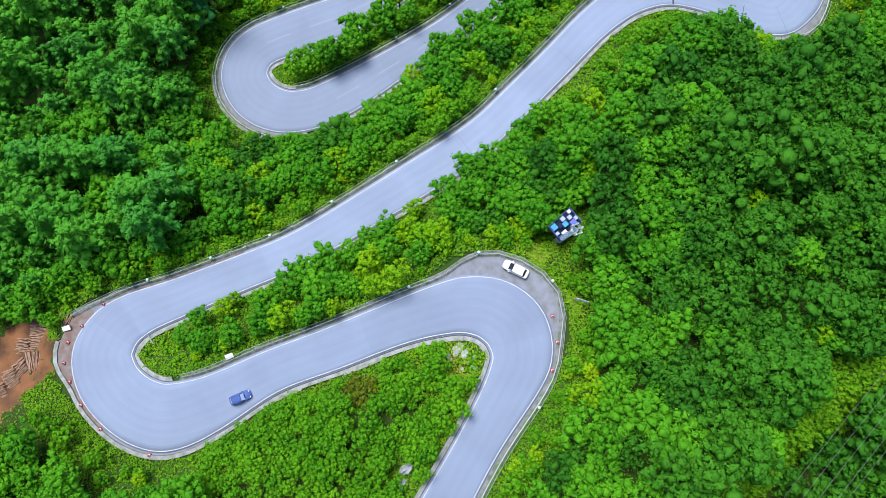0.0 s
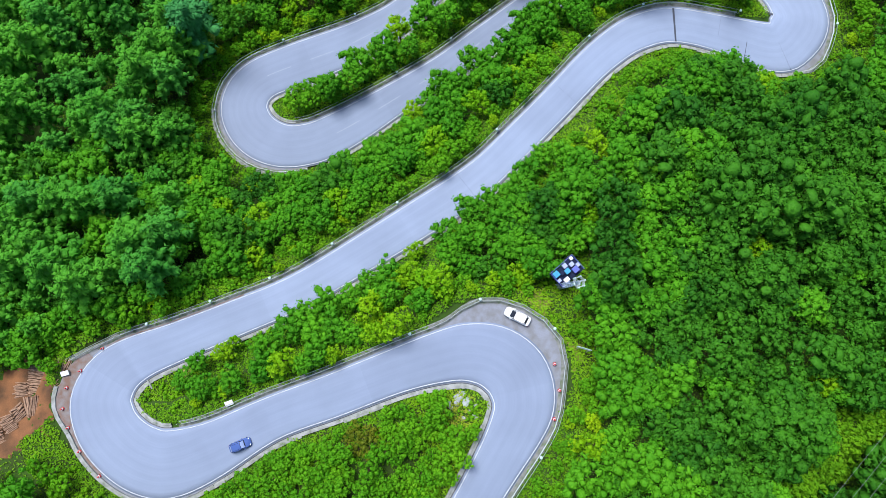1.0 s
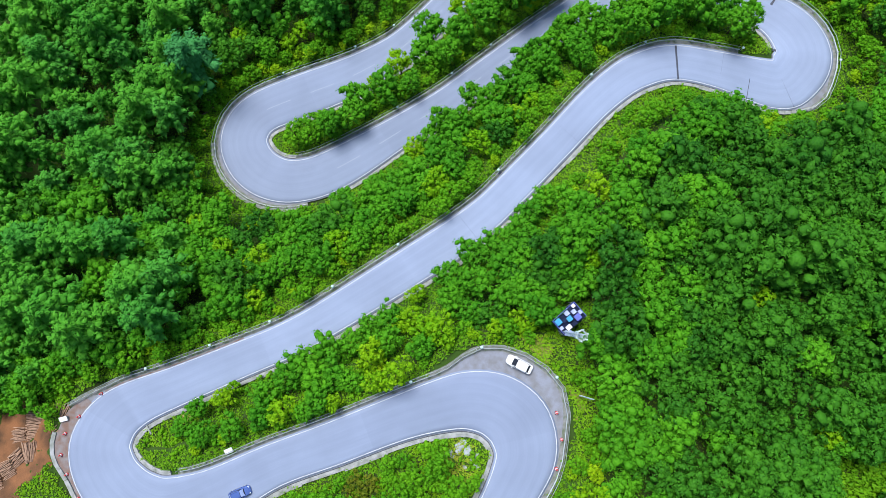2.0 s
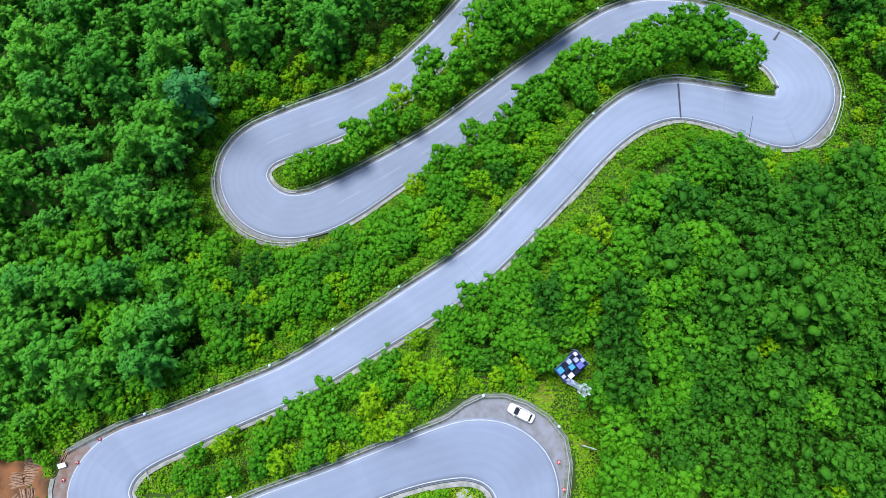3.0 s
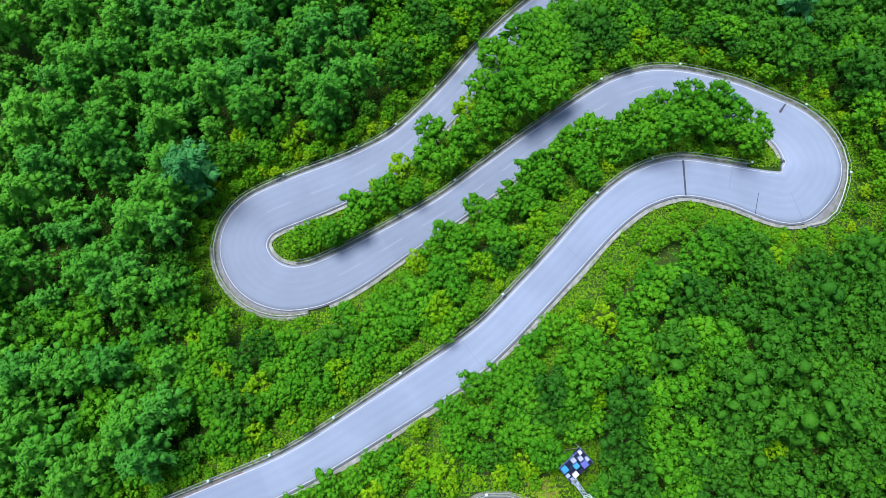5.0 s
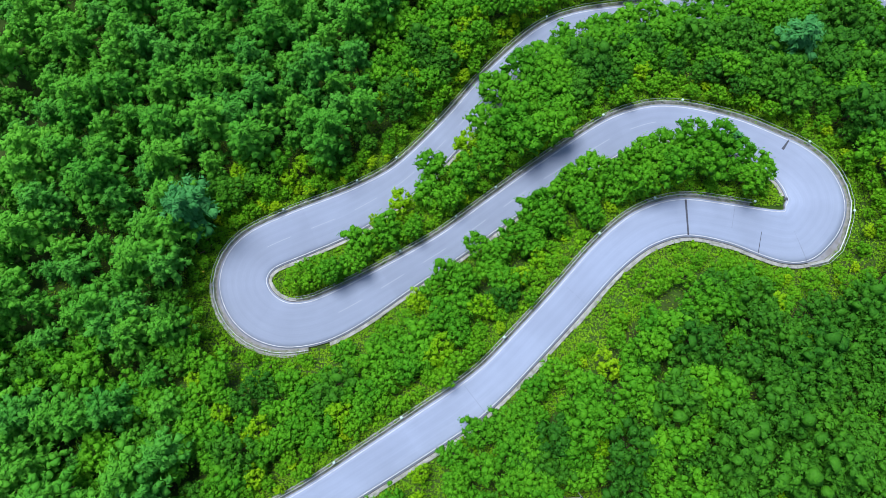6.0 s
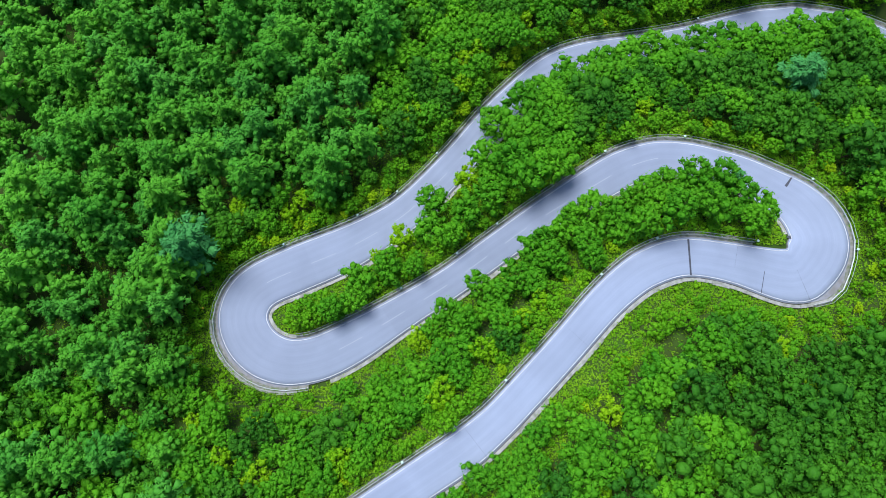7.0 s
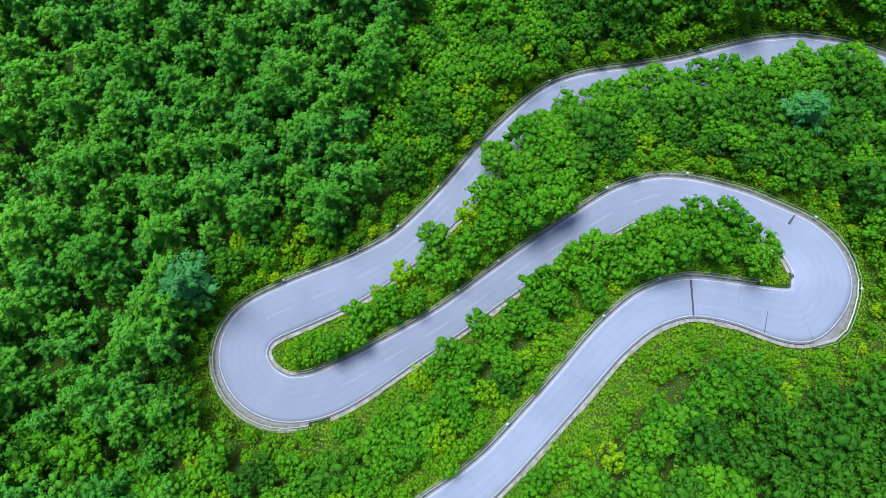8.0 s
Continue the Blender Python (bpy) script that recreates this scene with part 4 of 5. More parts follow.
GOLD = (1 + 5**0.5) / 2
HEART_V = np.array([(-1, GOLD, 0), (1, GOLD, 0), (-1, -GOLD, 0), (1, -GOLD, 0), (0, -1, GOLD), (0, 1, GOLD), (0, -1, -GOLD), (0, 1, -GOLD), (GOLD, 0, -1), (GOLD, 0, 1), (-GOLD, 0, -1), (-GOLD, 0, 1)]) / 1.902
HEART_F = np.array([(0, 11, 5), (0, 5, 1), (0, 1, 7), (0, 7, 10), (0, 10, 11), (1, 5, 9), (5, 11, 4), (11, 10, 2), (10, 7, 6), (7, 1, 8), (3, 9, 4), (3, 4, 2), (3, 2, 6), (3, 6, 8), (3, 8, 9), (4, 9, 5), (2, 4, 11), (6, 2, 10), (8, 6, 7), (9, 8, 1)])


def hearts(centres, axes):
    """The dense leafy inside of each clump: an uneven rounded body. axes: three half-axis vectors each."""
    v = np.einsum("vk,ckj->cvj", HEART_V, axes) * rng.uniform(0.45, 1.3, (len(centres), len(HEART_V), 1)) + centres[:, None, :]
    f = HEART_F[None] + (np.arange(len(centres)) * len(HEART_V))[:, None, None]
    return v.reshape(-1, 3), f.reshape(-1, 3)


def broad_crown(height, radius, puffs, leaves, size):
    """A crown of many leafy clumps over a rounded, uneven dome, with gaps between them and a few deep inside."""
    k = np.arange(puffs)
    inner = k >= puffs - max(2, puffs // 7)
    up = 1 - 1.12 * (k + 0.5) / puffs
    up[inner] = rng.uniform(-0.2, 0.4, inner.sum())
    turn = k * 2.39996 + rng.uniform(0, 6.28) + rng.uniform(-0.25, 0.25, puffs)
    flat = np.sqrt(np.clip(1 - up**2, 0, 1))
    reach = radius * rng.uniform(0.68, 0.92, puffs) * np.where(inner, 0.5, 1)
    lobe = 1 + 0.18 * np.sin(2 * turn + rng.uniform(0, 6)) + 0.12 * np.sin(3 * turn)
    centre = np.stack([flat * np.cos(turn) * reach * lobe, flat * np.sin(turn) * reach * lobe, height * 0.58 + up * height * 0.33 * rng.uniform(0.7, 1.12, puffs)], 1)
    size_p = radius * rng.uniform(0.13, 0.29, puffs) * np.where(inner, 1.25, 1)
    tone = rng.uniform(-0.06, 0.12, puffs)
    axes = np.zeros((puffs, 3, 3))
    for a, s in enumerate((0.88, 0.88, 0.58)):
        axes[:, a, a] = size_p * s * rng.uniform(0.7, 1.3, puffs)
    axes[:, 0, 2], axes[:, 1, 2] = size_p * rng.uniform(-0.35, 0.35, puffs), size_p * rng.uniform(-0.35, 0.35, puffs)
    hv, hf = hearts(centre, axes)
    cs, ns, ts = [], [], []
    for c, r, t in zip(centre, size_p, tone):
        d = rng.normal(size=(leaves, 3)) + np.array([0, 0, 0.35])
        d /= np.linalg.norm(d, axis=1)[:, None]
        cs.append(c + d * r * rng.uniform(0.75, 1.28, leaves)[:, None] * np.array([1, 1, 0.8]))
        ns.append(d + rng.normal(size=(leaves, 3)) * 0.45 + np.array([0, 0, 0.3]))
        ts.append(t + rng.uniform(-0.05, 0.24, leaves))
    c, nrm = np.concatenate(cs), np.concatenate(ns)
    v, f = leaf_cards(c, nrm, size * rng.uniform(0.7, 1.25, len(c)))
    tint = np.concatenate([np.repeat(tone + 0.10, len(HEART_V)), np.repeat(np.concatenate(ts), 3)])
    return np.concatenate([hv, v]), np.concatenate([hf, f + len(hv)]), tint, centre


def cone_between(p, q, r0, r1, sides=6):
    p, q = np.array(p, float), np.array(q, float)
    d = (q - p) / np.linalg.norm(q - p)
    a = np.cross(d, [0.3, 0.9, 0.2])
    a /= np.linalg.norm(a)
    b = np.cross(d, a)
    t = np.arange(sides) * 2 * np.pi / sides
    ring = np.cos(t)[:, None] * a + np.sin(t)[:, None] * b
    v = np.concatenate([p + ring * r0, q + ring * r1])
    return v, [(i, (i + 1) % sides, sides + (i + 1) % sides, sides + i) for i in range(sides)] + [tuple(range(2 * sides - 1, sides - 1, -1))]


def broad_trunk(height, centre):
    parts = [cone_between((0, 0, -0.8), (0, 0, height * 0.35), 0.17, 0.13, 7), cone_between((0, 0, height * 0.35), (0.1, 0, height * 0.75), 0.13, 0.05)]
    for c in centre[:: max(1, len(centre) // 6)]:
        parts.append(cone_between((0, 0, height * 0.38), np.array([0, 0, height * 0.38]) * 0.2 + c * 0.8, 0.08, 0.03, 5))
    return join(parts)


def join(parts):
    vs, fs, o = [], [], 0
    for v, f in parts:
        vs.append(v)
        fs += [tuple(i + o for i in g) for g in f]
        o += len(v)
    return np.concatenate(vs), fs


def larch_crown(height, radius, whorls, sprays):
    """Tiers of drooping plumes that point outward, each of three ragged clumps, narrowing to the tip."""
    centres, axes, cs, ns, al, ts, tones = [], [], [], [], [], [], []
    for w in range(whorls):
        f = (w + 0.3) / whorls
        z = height * (0.46 + 0.53 * f)
        reach = radius * (1 - f) ** 0.62
        arms = 7 if f < 0.5 else 6 if f < 0.75 else 4
        for k in range(arms):
            t = k * 6.283 / arms + w * 1.1 + rng.uniform(-0.35, 0.35)
            d = np.array([np.cos(t), np.sin(t), 0.05 - 0.25 * rng.uniform()])
            d /= np.linalg.norm(d)
            side = np.array([-np.sin(t), np.cos(t), 0])
            upw = np.cross(d, side)
            long = reach * rng.uniform(0.6, 1.12) + 0.4
            root = np.array([0, 0, z + rng.uniform(-0.6, 0.6)])
            tone = rng.uniform(-0.05, 0.12)
            for along, wide in ((0.28, 0.24), (0.60, 0.22), (0.92, 0.14)):
                c = root + d * long * along + side * rng.uniform(-0.12, 0.12) * long + np.array([0, 0, rng.uniform(-0.2, 0.25)])
                ax = np.array([d * (0.16 * long + 0.25), side * (wide * long + 0.22), upw * (0.10 * long + 0.22)])
                centres.append(c), axes.append(ax), tones.append(tone)
                q = rng.normal(size=(sprays, 3))
                q[:, 2] = np.where(upw[2] > 0, 1, -1) * abs(q[:, 2])
                q /= np.linalg.norm(q, axis=1)[:, None]
                cs.append(c + (q * rng.uniform(0.95, 1.3, (sprays, 1))) @ ax)
                ns.append(q @ (ax / np.linalg.norm(ax, axis=1)[:, None]) * 0.8 + np.array([0, 0, 0.4]) + rng.normal(size=(sprays, 3)) * 0.15)
                al.append(d + np.sign(q[:, 1:2]) * side * 0.9)
                ts.append(tone + rng.uniform(-0.06, 0.26, sprays))
    hv, hf = hearts(np.array(centres), np.array(axes) * 0.92)
    c = np.concatenate(cs)
    v, fc = leaf_cards(c, np.concatenate(ns), rng.uniform(0.24, 0.42, len(c)), 0.42, np.concatenate(al))
    tint = np.concatenate([np.repeat(np.array(tones) + 0.08, len(HEART_V)), np.repeat(np.concatenate(ts), 3)])
    return np.concatenate([hv, v]), np.concatenate([hf, fc + len(hv)]), tint


def leafy_mesh(name, v, f, tint, mat):
    """Leaf cards own their three points; faces that share points are clump bodies and shade smooth."""
    me = bpy.data.meshes.new(name)
    me.vertices.add(len(v))
    me.vertices.foreach_set("co", np.ascontiguousarray(v, np.float32).ravel())
    me.loops.add(f.size)
    me.loops.foreach_set("vertex_index", f.ravel().astype(np.int32))
    me.polygons.add(len(f))
    me.polygons.foreach_set("loop_start", np.arange(0, f.size, 3, dtype=np.int32))
    shared = np.bincount(f.ravel(), minlength=len(v)) > 1
    me.polygons.foreach_set("use_smooth", shared[f[:, 0]])
    me.update(calc_edges=True)
    at = me.attributes.new("tint", "FLOAT", "POINT")
    at.data.foreach_set("value", np.ascontiguousarray(tint, np.float32))
    me.materials.append(mat)
    return me


def plain_mesh(name, v, f, mat):
    me = bpy.data.meshes.new(name)
    me.from_pydata([tuple(p) for p in v], [], f)
    me.materials.append(mat)
    return me


class Kind:
    """A kind of tree: its crown, trunk and how it is spoken of."""

    def __init__(self, name, crown, trunk, mat, label, group):
        self.crown, self.name, self.label, self.group, self.mat = crown, name, label, group, mat
        self.reach, self.tall = np.quantile(np.hypot(crown[0][:, 0], crown[0][:, 1]), 0.80), crown[0][:, 2].max()
        self.leaf = leafy_mesh("crown", *crown, mat)
        self.bole = plain_mesh("trunk", *trunk, M_BARK)
        self.many = []

    def stand(self, x, y, z, turn, size, lean, over=None, tall=1.0):
        """over: the way in plan in which it leans out; its length is the lean in degrees."""
        root = new(self.name)
        for part_name, me in (("trunk", self.bole), ("crown", self.leaf)):
            new(part_name, me).parent = root
        bow = Matrix.Rotation(radians(math.hypot(*over)), 4, Vector((-over[1], over[0], 0))) if over is not None else Matrix()
        root.matrix_world = Matrix.Translation((x, y, z)) @ bow @ pose(0, 0, 0, lean, 0, turn) @ Matrix.Diagonal((size, size, size * tall, 1))
        tagged(root, self.label, "tree", self.group)

    def add(self, x, y, z, turn, size, tint):
        self.many.append((x, y, z, turn, size, tint))

    def woods(self):
        """All the far ones of this kind as one wood."""
        if not self.many:
            return
        v, f, t = self.crown
        vs, fs, ts = [], [], []
        for i, (x, y, z, turn, size, tint) in enumerate(self.many):
            c, s = np.cos(turn) * size, np.sin(turn) * size
            vs.append(np.stack([v[:, 0] * c - v[:, 1] * s + x, v[:, 0] * s + v[:, 1] * c + y, v[:, 2] * size + z], 1))
            fs.append(f + i * len(v))
            ts.append(t + tint)
        ob = new(self.name + "_woods", leafy_mesh(self.name + "_woods", np.concatenate(vs), np.concatenate(fs), np.concatenate(ts), self.mat))
        tagged(ob, self.label.split(" standing")[0] + ", many together as closed woodland", "woods", kind="stuff")


def make_broad(height, radius, puffs, leaves, mat, label, group, size=0.34, name="broadleaf_tree"):
    v, f, t, centre = broad_crown(height, radius, puffs, leaves, size)
    return Kind(name, (v, f, t), broad_trunk(height, centre), mat, label, group)


def make_larch(height, radius, whorls, sprays, mat, tint):
    v, f, t = larch_crown(height, radius, whorls, sprays)
    bole = join([cone_between((0, 0, -0.8), (0, 0, height * 0.5), 0.2, 0.12, 7), cone_between((0, 0, height * 0.5), (0, 0, height), 0.12, 0.02, 5)])
    return Kind("larch_tree", (v, f, t), bole, mat, "tall feathery " + tint + " larch standing in a dense plantation", "larches of the plantation")


LEAVES = 17
BROAD = [make_broad(h, r, p, LEAVES, M_LEAF, "broad green leafy tree standing on the slope by the road", "roadside trees", 0.25) for h, r, p in ((8.8, 3.5, 40), (9.8, 3.9, 46), (7.8, 3.1, 35), (9.3, 3.3, 38))]
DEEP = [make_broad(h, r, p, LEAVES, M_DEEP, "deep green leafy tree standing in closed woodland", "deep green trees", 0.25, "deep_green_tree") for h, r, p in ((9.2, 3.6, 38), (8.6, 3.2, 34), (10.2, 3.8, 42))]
YOUNG = [make_broad(h, r, p, LEAVES, M_YOUNG, "young bushy green tree standing on the bank below the road", "young trees on the banks", 0.22, "young_tree") for h, r, p in ((4.6, 2.1, 26), (5.4, 2.4, 30))]
BRIGHT = [make_broad(h, r, p, LEAVES, M_YELLOW, "yellow-green leafy tree standing among darker trees", "yellow-green trees", 0.23, "yellow_green_tree") for h, r, p in ((6.5, 2.5, 30), (5.8, 2.2, 26))]
LARCH = [make_larch(h, r, w, 7, mat, tint) for h, r, w, mat, tint in ((16.5, 4.4, 5, M_LARCH, "green"), (17.5, 4.9, 6, M_LARCH, "green"), (15.0, 4.1, 5, M_BLUELARCH, "blue-green"), (16.0, 4.6, 5, M_LARCH, "green"))]
TEALS = Kind("blue_green_conifer", larch_crown(13.0, 3.6, 5, 10), join([cone_between((0, 0, -0.8), (0, 0, 12.4), 0.18, 0.03, 7)]), M_TEAL_LEAF, "blue-green conifer standing among green trees", "blue-green conifers")
RUSTY = make_broad(2.2, 1.7, 12, 14, M_BROWN, "rusty brown-green bush standing among green bushes", "rusty bushes", 0.22, "rusty_bush")
SHRUB = make_broad(1.1, 1.35, 6, 9, M_SHRUB, "leafy green undergrowth standing", "undergrowth", 0.17, "undergrowth")
SCRUB = make_broad(1.5, 1.5, 8, 11, M_STRIP, "light yellow-green scrub standing", "light scrub", 0.2, "scrub")


def larch_zone(x, y):
    return (x < -50 + 5 * np.sin(y * 0.15)) & (y > 2) & (y < 88) | (x < -14 + 6 * np.sin(y * 0.1)) & (y >= 84)


BOX_SPOT = (-35.3, -7.6, 4.2)
CLEARINGS = [(-79, -9, 9), (-73, -12, 6), (21.5, 14.2, 4.6), (24, 1, 3.0), (19, 8, 5), (20, 3, 2.5), (-84, -14, 9)]
# trees that stand over the road's edge or shape its outline: x, y and the crown's radius
TOP_TREES = [(11.5, 100.4, 4.0), (17.0, 106.6, 3.7), (21.7, 108.0, 3.7), (27.1, 111.1, 3.7), (34.0, 115.3, 3.5), (38.3, 116.2, 3.3), (43.0, 118.1, 3.5), (48.3, 120.3, 3.7), (54.1, 118.6, 3.6), (61.1, 122.2, 3.6), (67.8, 123.0, 3.6), (73.1, 121.5, 3.3), (76.8, 121.0, 3.3), (84.2, 124.2, 3.7), (91.6, 125.8, 3.8), (98.9, 126.8, 3.7), (103.3, 125.5, 3.1)]
SPIT_TREES = [(-19.8, 63.8, 3.2), (-13.2, 66.8, 3.2), (-4.5, 75.7, 3.4), (-3.3, 81.3, 3.4), (8.9, 91.3, 4.0), (3.0, 78.9, 3.3), (-7.6, 67.2, 2.0), (13.5, 90.9, 3.7), (16.2, 85.8, 3.8), (22.4, 88.6, 3.6), (0.3, 73.6, 2.6), (8.7, 82.3, 3.1), (-25.4, 57.8, 2.5), (-20.8, 59.7, 2.5)]
SPIT_LOW = [(-34.2, 55.8, 2.3), (-31.3, 58.2, 2.3), (-30.8, 55.2, 1.9), (-27.4, 56.8, 2.1), (-23.9, 58.4, 2.1), (-27.8, 59.2, 2.2)]
MIDDLE_TREES = [(63.6, 77.6, 2.7), (59.8, 81.0, 3.0), (55.6, 84.5, 3.1), (50.4, 84.7, 3.2), (45.3, 83.3, 3.1), (40.8, 81.7, 3.1), (37.2, 79.9, 2.6), (29.7, 77.7, 3.5), (26.3, 76.6, 2.9), (24.3, 73.1, 2.9), (33.6, 75.6, 2.8), (19.9, 72.3, 2.7), (17.1, 68.9, 3.0), (60.7, 75.3, 2.5), (51.8, 78.3, 3.2), (44.4, 76.8, 3.2), (37.9, 74.6, 2.9), (14.2, 64.1, 3.1), (9.6, 60.4, 3.1), (6.3, 62.1, 2.7), (0.2, 56.7, 3.0), (-3.2, 53.5, 2.4), (3.8, 54.7, 2.8), (27.8, 71.1, 3.0), (21.7, 67.7, 2.9), (28.0, 67.6, 2.2)]
STRIP_TREES = [(-32.5, 1.4, 2.5), (-28.4, 4.6, 2.9), (-25.0, 6.5, 2.9), (-21.8, 8.8, 2.8), (-17.2, 10.2, 2.5), (-14.3, 13.0, 2.1), (-10.1, 14.4, 2.7), (-32.7, -2.2, 2.4), (-42.9, -5.5, 2.2), (-37.5, -4.4, 2.2), (-22.1, 0.7, 2.4), (-45.1, -1.6, 1.9), (-47.6, -4.7, 1.8), (0.6, 22.7, 2.6), (5.0, 26.8, 2.7), (8.2, 27.5, 2.6), (11.4, 28.9, 2.6), (13.6, 31.1, 2.6), (15.9, 34.6, 2.6), (19.1, 37.6, 2.4), (5.6, 21.2, 2.9), (10.0, 24.1, 2.9), (15.2, 24.9, 2.9), (10.9, 18.8, 2.9), (4.7, 15.9, 2.5), (-4.0, 9.7, 2.4), (-24.4, -1.2, 1.8), (-16.6, 3.8, 2.2)]
YELLOW_TREES = [(-10.6, 72.9, 3.2), (-16.3, 69.1, 1.9), (4.0, 86.5, 3.5), (-6.8, 50.7, 2.4), (6.9, 50.0, 2.6), (13.0, 55.3, 2.5), (33.7, 79.6, 2.2), (-13.3, 8.2, 2.6), (-8.4, 5.6, 2.5), (-28.5, -1.2, 2.4), (-19.6, 0.2, 1.4), (-0.6, 12.5, 2.7), (-6.7, 14.0, 2.3), (-5.5, 18.9, 1.7), (-40.5, 0.2, 1.8), (-39.3, 2.0, 1.2), (-11.9, 3.8, 2.0), (8.5, 12.7, 1.6)]
CHOSEN = TOP_TREES + SPIT_TREES + SPIT_LOW + MIDDLE_TREES + STRIP_TREES + YELLOW_TREES

TIPS = [(3.5, -8, 4.5), (-51, -8, 4.5), (-5.8, -27, 2.2), (-38, 55.5, 5), (69, 74, 4)]       # low growth inside the bends
BAND = ((95.3, 12.0), (78.8, -3.3), (68.9, -11.7), (60.2, -19.8), (52.6, -25.8), (46.6, -30.6), (34.1, -39.2))       # bushy strip below the wood


def near_band(x, y):
    d = 99.0
    for (ax, ay), (bx, by) in zip(BAND, BAND[1:]):
        u = min(1, max(0, ((x - ax) * (bx - ax) + (y - ay) * (by - ay)) / ((bx - ax) ** 2 + (by - ay) ** 2)))
        d = min(d, math.hypot(x - ax - u * (bx - ax), y - ay - u * (by - ay)))
    return d


def scatter(x0, x1, y0, y1, step, jitter):
    rows = []
    for j, y in enumerate(np.arange(y0, y1, step * 0.95)):
        x = np.arange(x0, x1, step) + (j % 2) * step / 2
        rows.append(np.stack([x + rng.uniform(-jitter, jitter, len(x)), y + rng.uniform(-jitter, jitter, len(x))], 1))
    return surveyed(np.concatenate(rows))


def surveyed(p):
    """Places with their distance from the road, their height and whether they lie on its uphill side."""
    g, lev, sd = road_near(p[:, 0], p[:, 1])
    run_at = np.array([np.hypot(ROAD_XY[::3, 0] - x, ROAD_XY[::3, 1] - y).argmin() * 3 for x, y in p])
    return p, g, ground_z(p[:, 0], p[:, 1]), sd != FALL_SIDE[run_at]


def darts(x0, x1, y0, y1, apart, tries=3.2):
    """Chance places that keep apart, as trees of a natural wood do."""
    cand = rng.uniform((x0, y0), (x1, y1), (int(tries * (x1 - x0) * (y1 - y0) / apart**2), 2))
    cells, kept = {}, []
    for x, y in cand:
        cx, cy = int(x // apart), int(y // apart)
        if all((x - a) ** 2 + (y - b) ** 2 >= apart**2 for i in (-1, 0, 1) for j in (-1, 0, 1) for a, b in cells.get((cx + i, cy + j), ())):
            cells.setdefault((cx, cy), []).append((x, y))
            kept.append((x, y))
    return surveyed(np.array(kept))


def blocked(x, y, circles, grow=0.0):
    return any((x - a) ** 2 + (y - b) ** 2 < (r + grow) ** 2 for a, b, r in circles)


left_over = {"broad": 260, "deep": 240, "larch": 220, "young": 290, "bright": 170}


planted = []


def plant(kind, key, x, y, z, size):
    turn = rng.uniform(0, 6.28)
    planted.append((x, y))
    if left_over[key] > 0 and -88 < x < 112 and -45 < y < 165:
        left_over[key] -= 1
        kind.stand(x, y, z, math.degrees(turn), size, rng.uniform(-4, 4))
    else:
        kind.add(x, y, z, turn, size, rng.uniform(0, 0.36))


def in_reach(x, y, spare=0.0):
    """The stretch of hillside along the flight."""
    return -45 - spare < y < 158 + spare and -96 - spare < x + 0.20 * max(0, y) and x < 93 + 0.14 * max(0, y) + spare


# how close trees come to the road on its uphill side, stretch by stretch
CLOSE = np.interp(RUN, [-50, 30, 48, 84, 88, 97, 130, 140, 150, 212, 218, 222, 262, 266, 280, 300, 310, 400, 412, 425, 455, 470, 608, 614, 700],
                  [2.0, 3.4, 3.2, 3.2, 1.3, 2.5, 3.0, 3.6, 3.6, 3.6, 3.0, 4.4, 4.6, 4.6, 4.6, 4.0, 3.6, 3.6, 2.8, 2.8, 3.5, 3.4, 3.4, 1.1, 1.1])


def in_bank(x, y):
    """South of the run between the first two bends, west of the approach."""
    i = nearest_run(x, y)
    return RUN[i] < 97 and (x - ROAD_XY[i, 0]) * LEFT[i, 0] + (y - ROAD_XY[i, 1]) * LEFT[i, 1] > 0 and x < 12


def nearest_run(x, y):
    return np.hypot(ROAD_XY[:, 0] - x, ROAD_XY[:, 1] - y).argmin()


def taken(x, y, spare=0.0):
    """Whether one of the chosen trees holds this place."""
    return any((x - a) ** 2 + (y - b) ** 2 < (0.72 * r + 0.5 + spare) ** 2 for a, b, r in CHOSEN)


def stand_at(kinds, x, y, radius, tall=1.0):
    """A tree whose crown spreads round a place; a trunk that would stand on the road is set back, and the tree leans out."""
    kind = kinds[rng.integers(len(kinds))]
    size = radius / kind.reach
    g, _, _ = road_near(np.array([x]), np.array([y]))
    back = max(0.0, 1.5 - g[0])
    i = nearest_run(x, y)
    away = LEFT[i] * (1 if (np.array([x, y]) - ROAD_XY[i]) @ LEFT[i] > 0 else -1)
    bx, by = np.array([x, y]) + away * back
    lean_out = -away * min(24.0, math.degrees(math.atan2(back, 0.62 * kind.tall * size)))
    planted.append((x, y))
    kind.stand(bx, by, on_ground(bx, by) - 0.1, math.degrees(rng.uniform(0, 6.28)), size, rng.uniform(-3, 3), lean_out if back > 0 else None, tall)


for rows_of, kinds, tall in ((TOP_TREES, BROAD, 1.0), (SPIT_TREES, BROAD, 1.1), (SPIT_LOW, YOUNG, 1.0), (MIDDLE_TREES, BROAD, 1.25), (STRIP_TREES, BROAD, 1.0), (YELLOW_TREES, BRIGHT, 1.1)):
    for x, y, radius in rows_of:
        stand_at(kinds, x, y, radius * (0.92 if rows_of in (STRIP_TREES, YELLOW_TREES) else 1.0), tall)
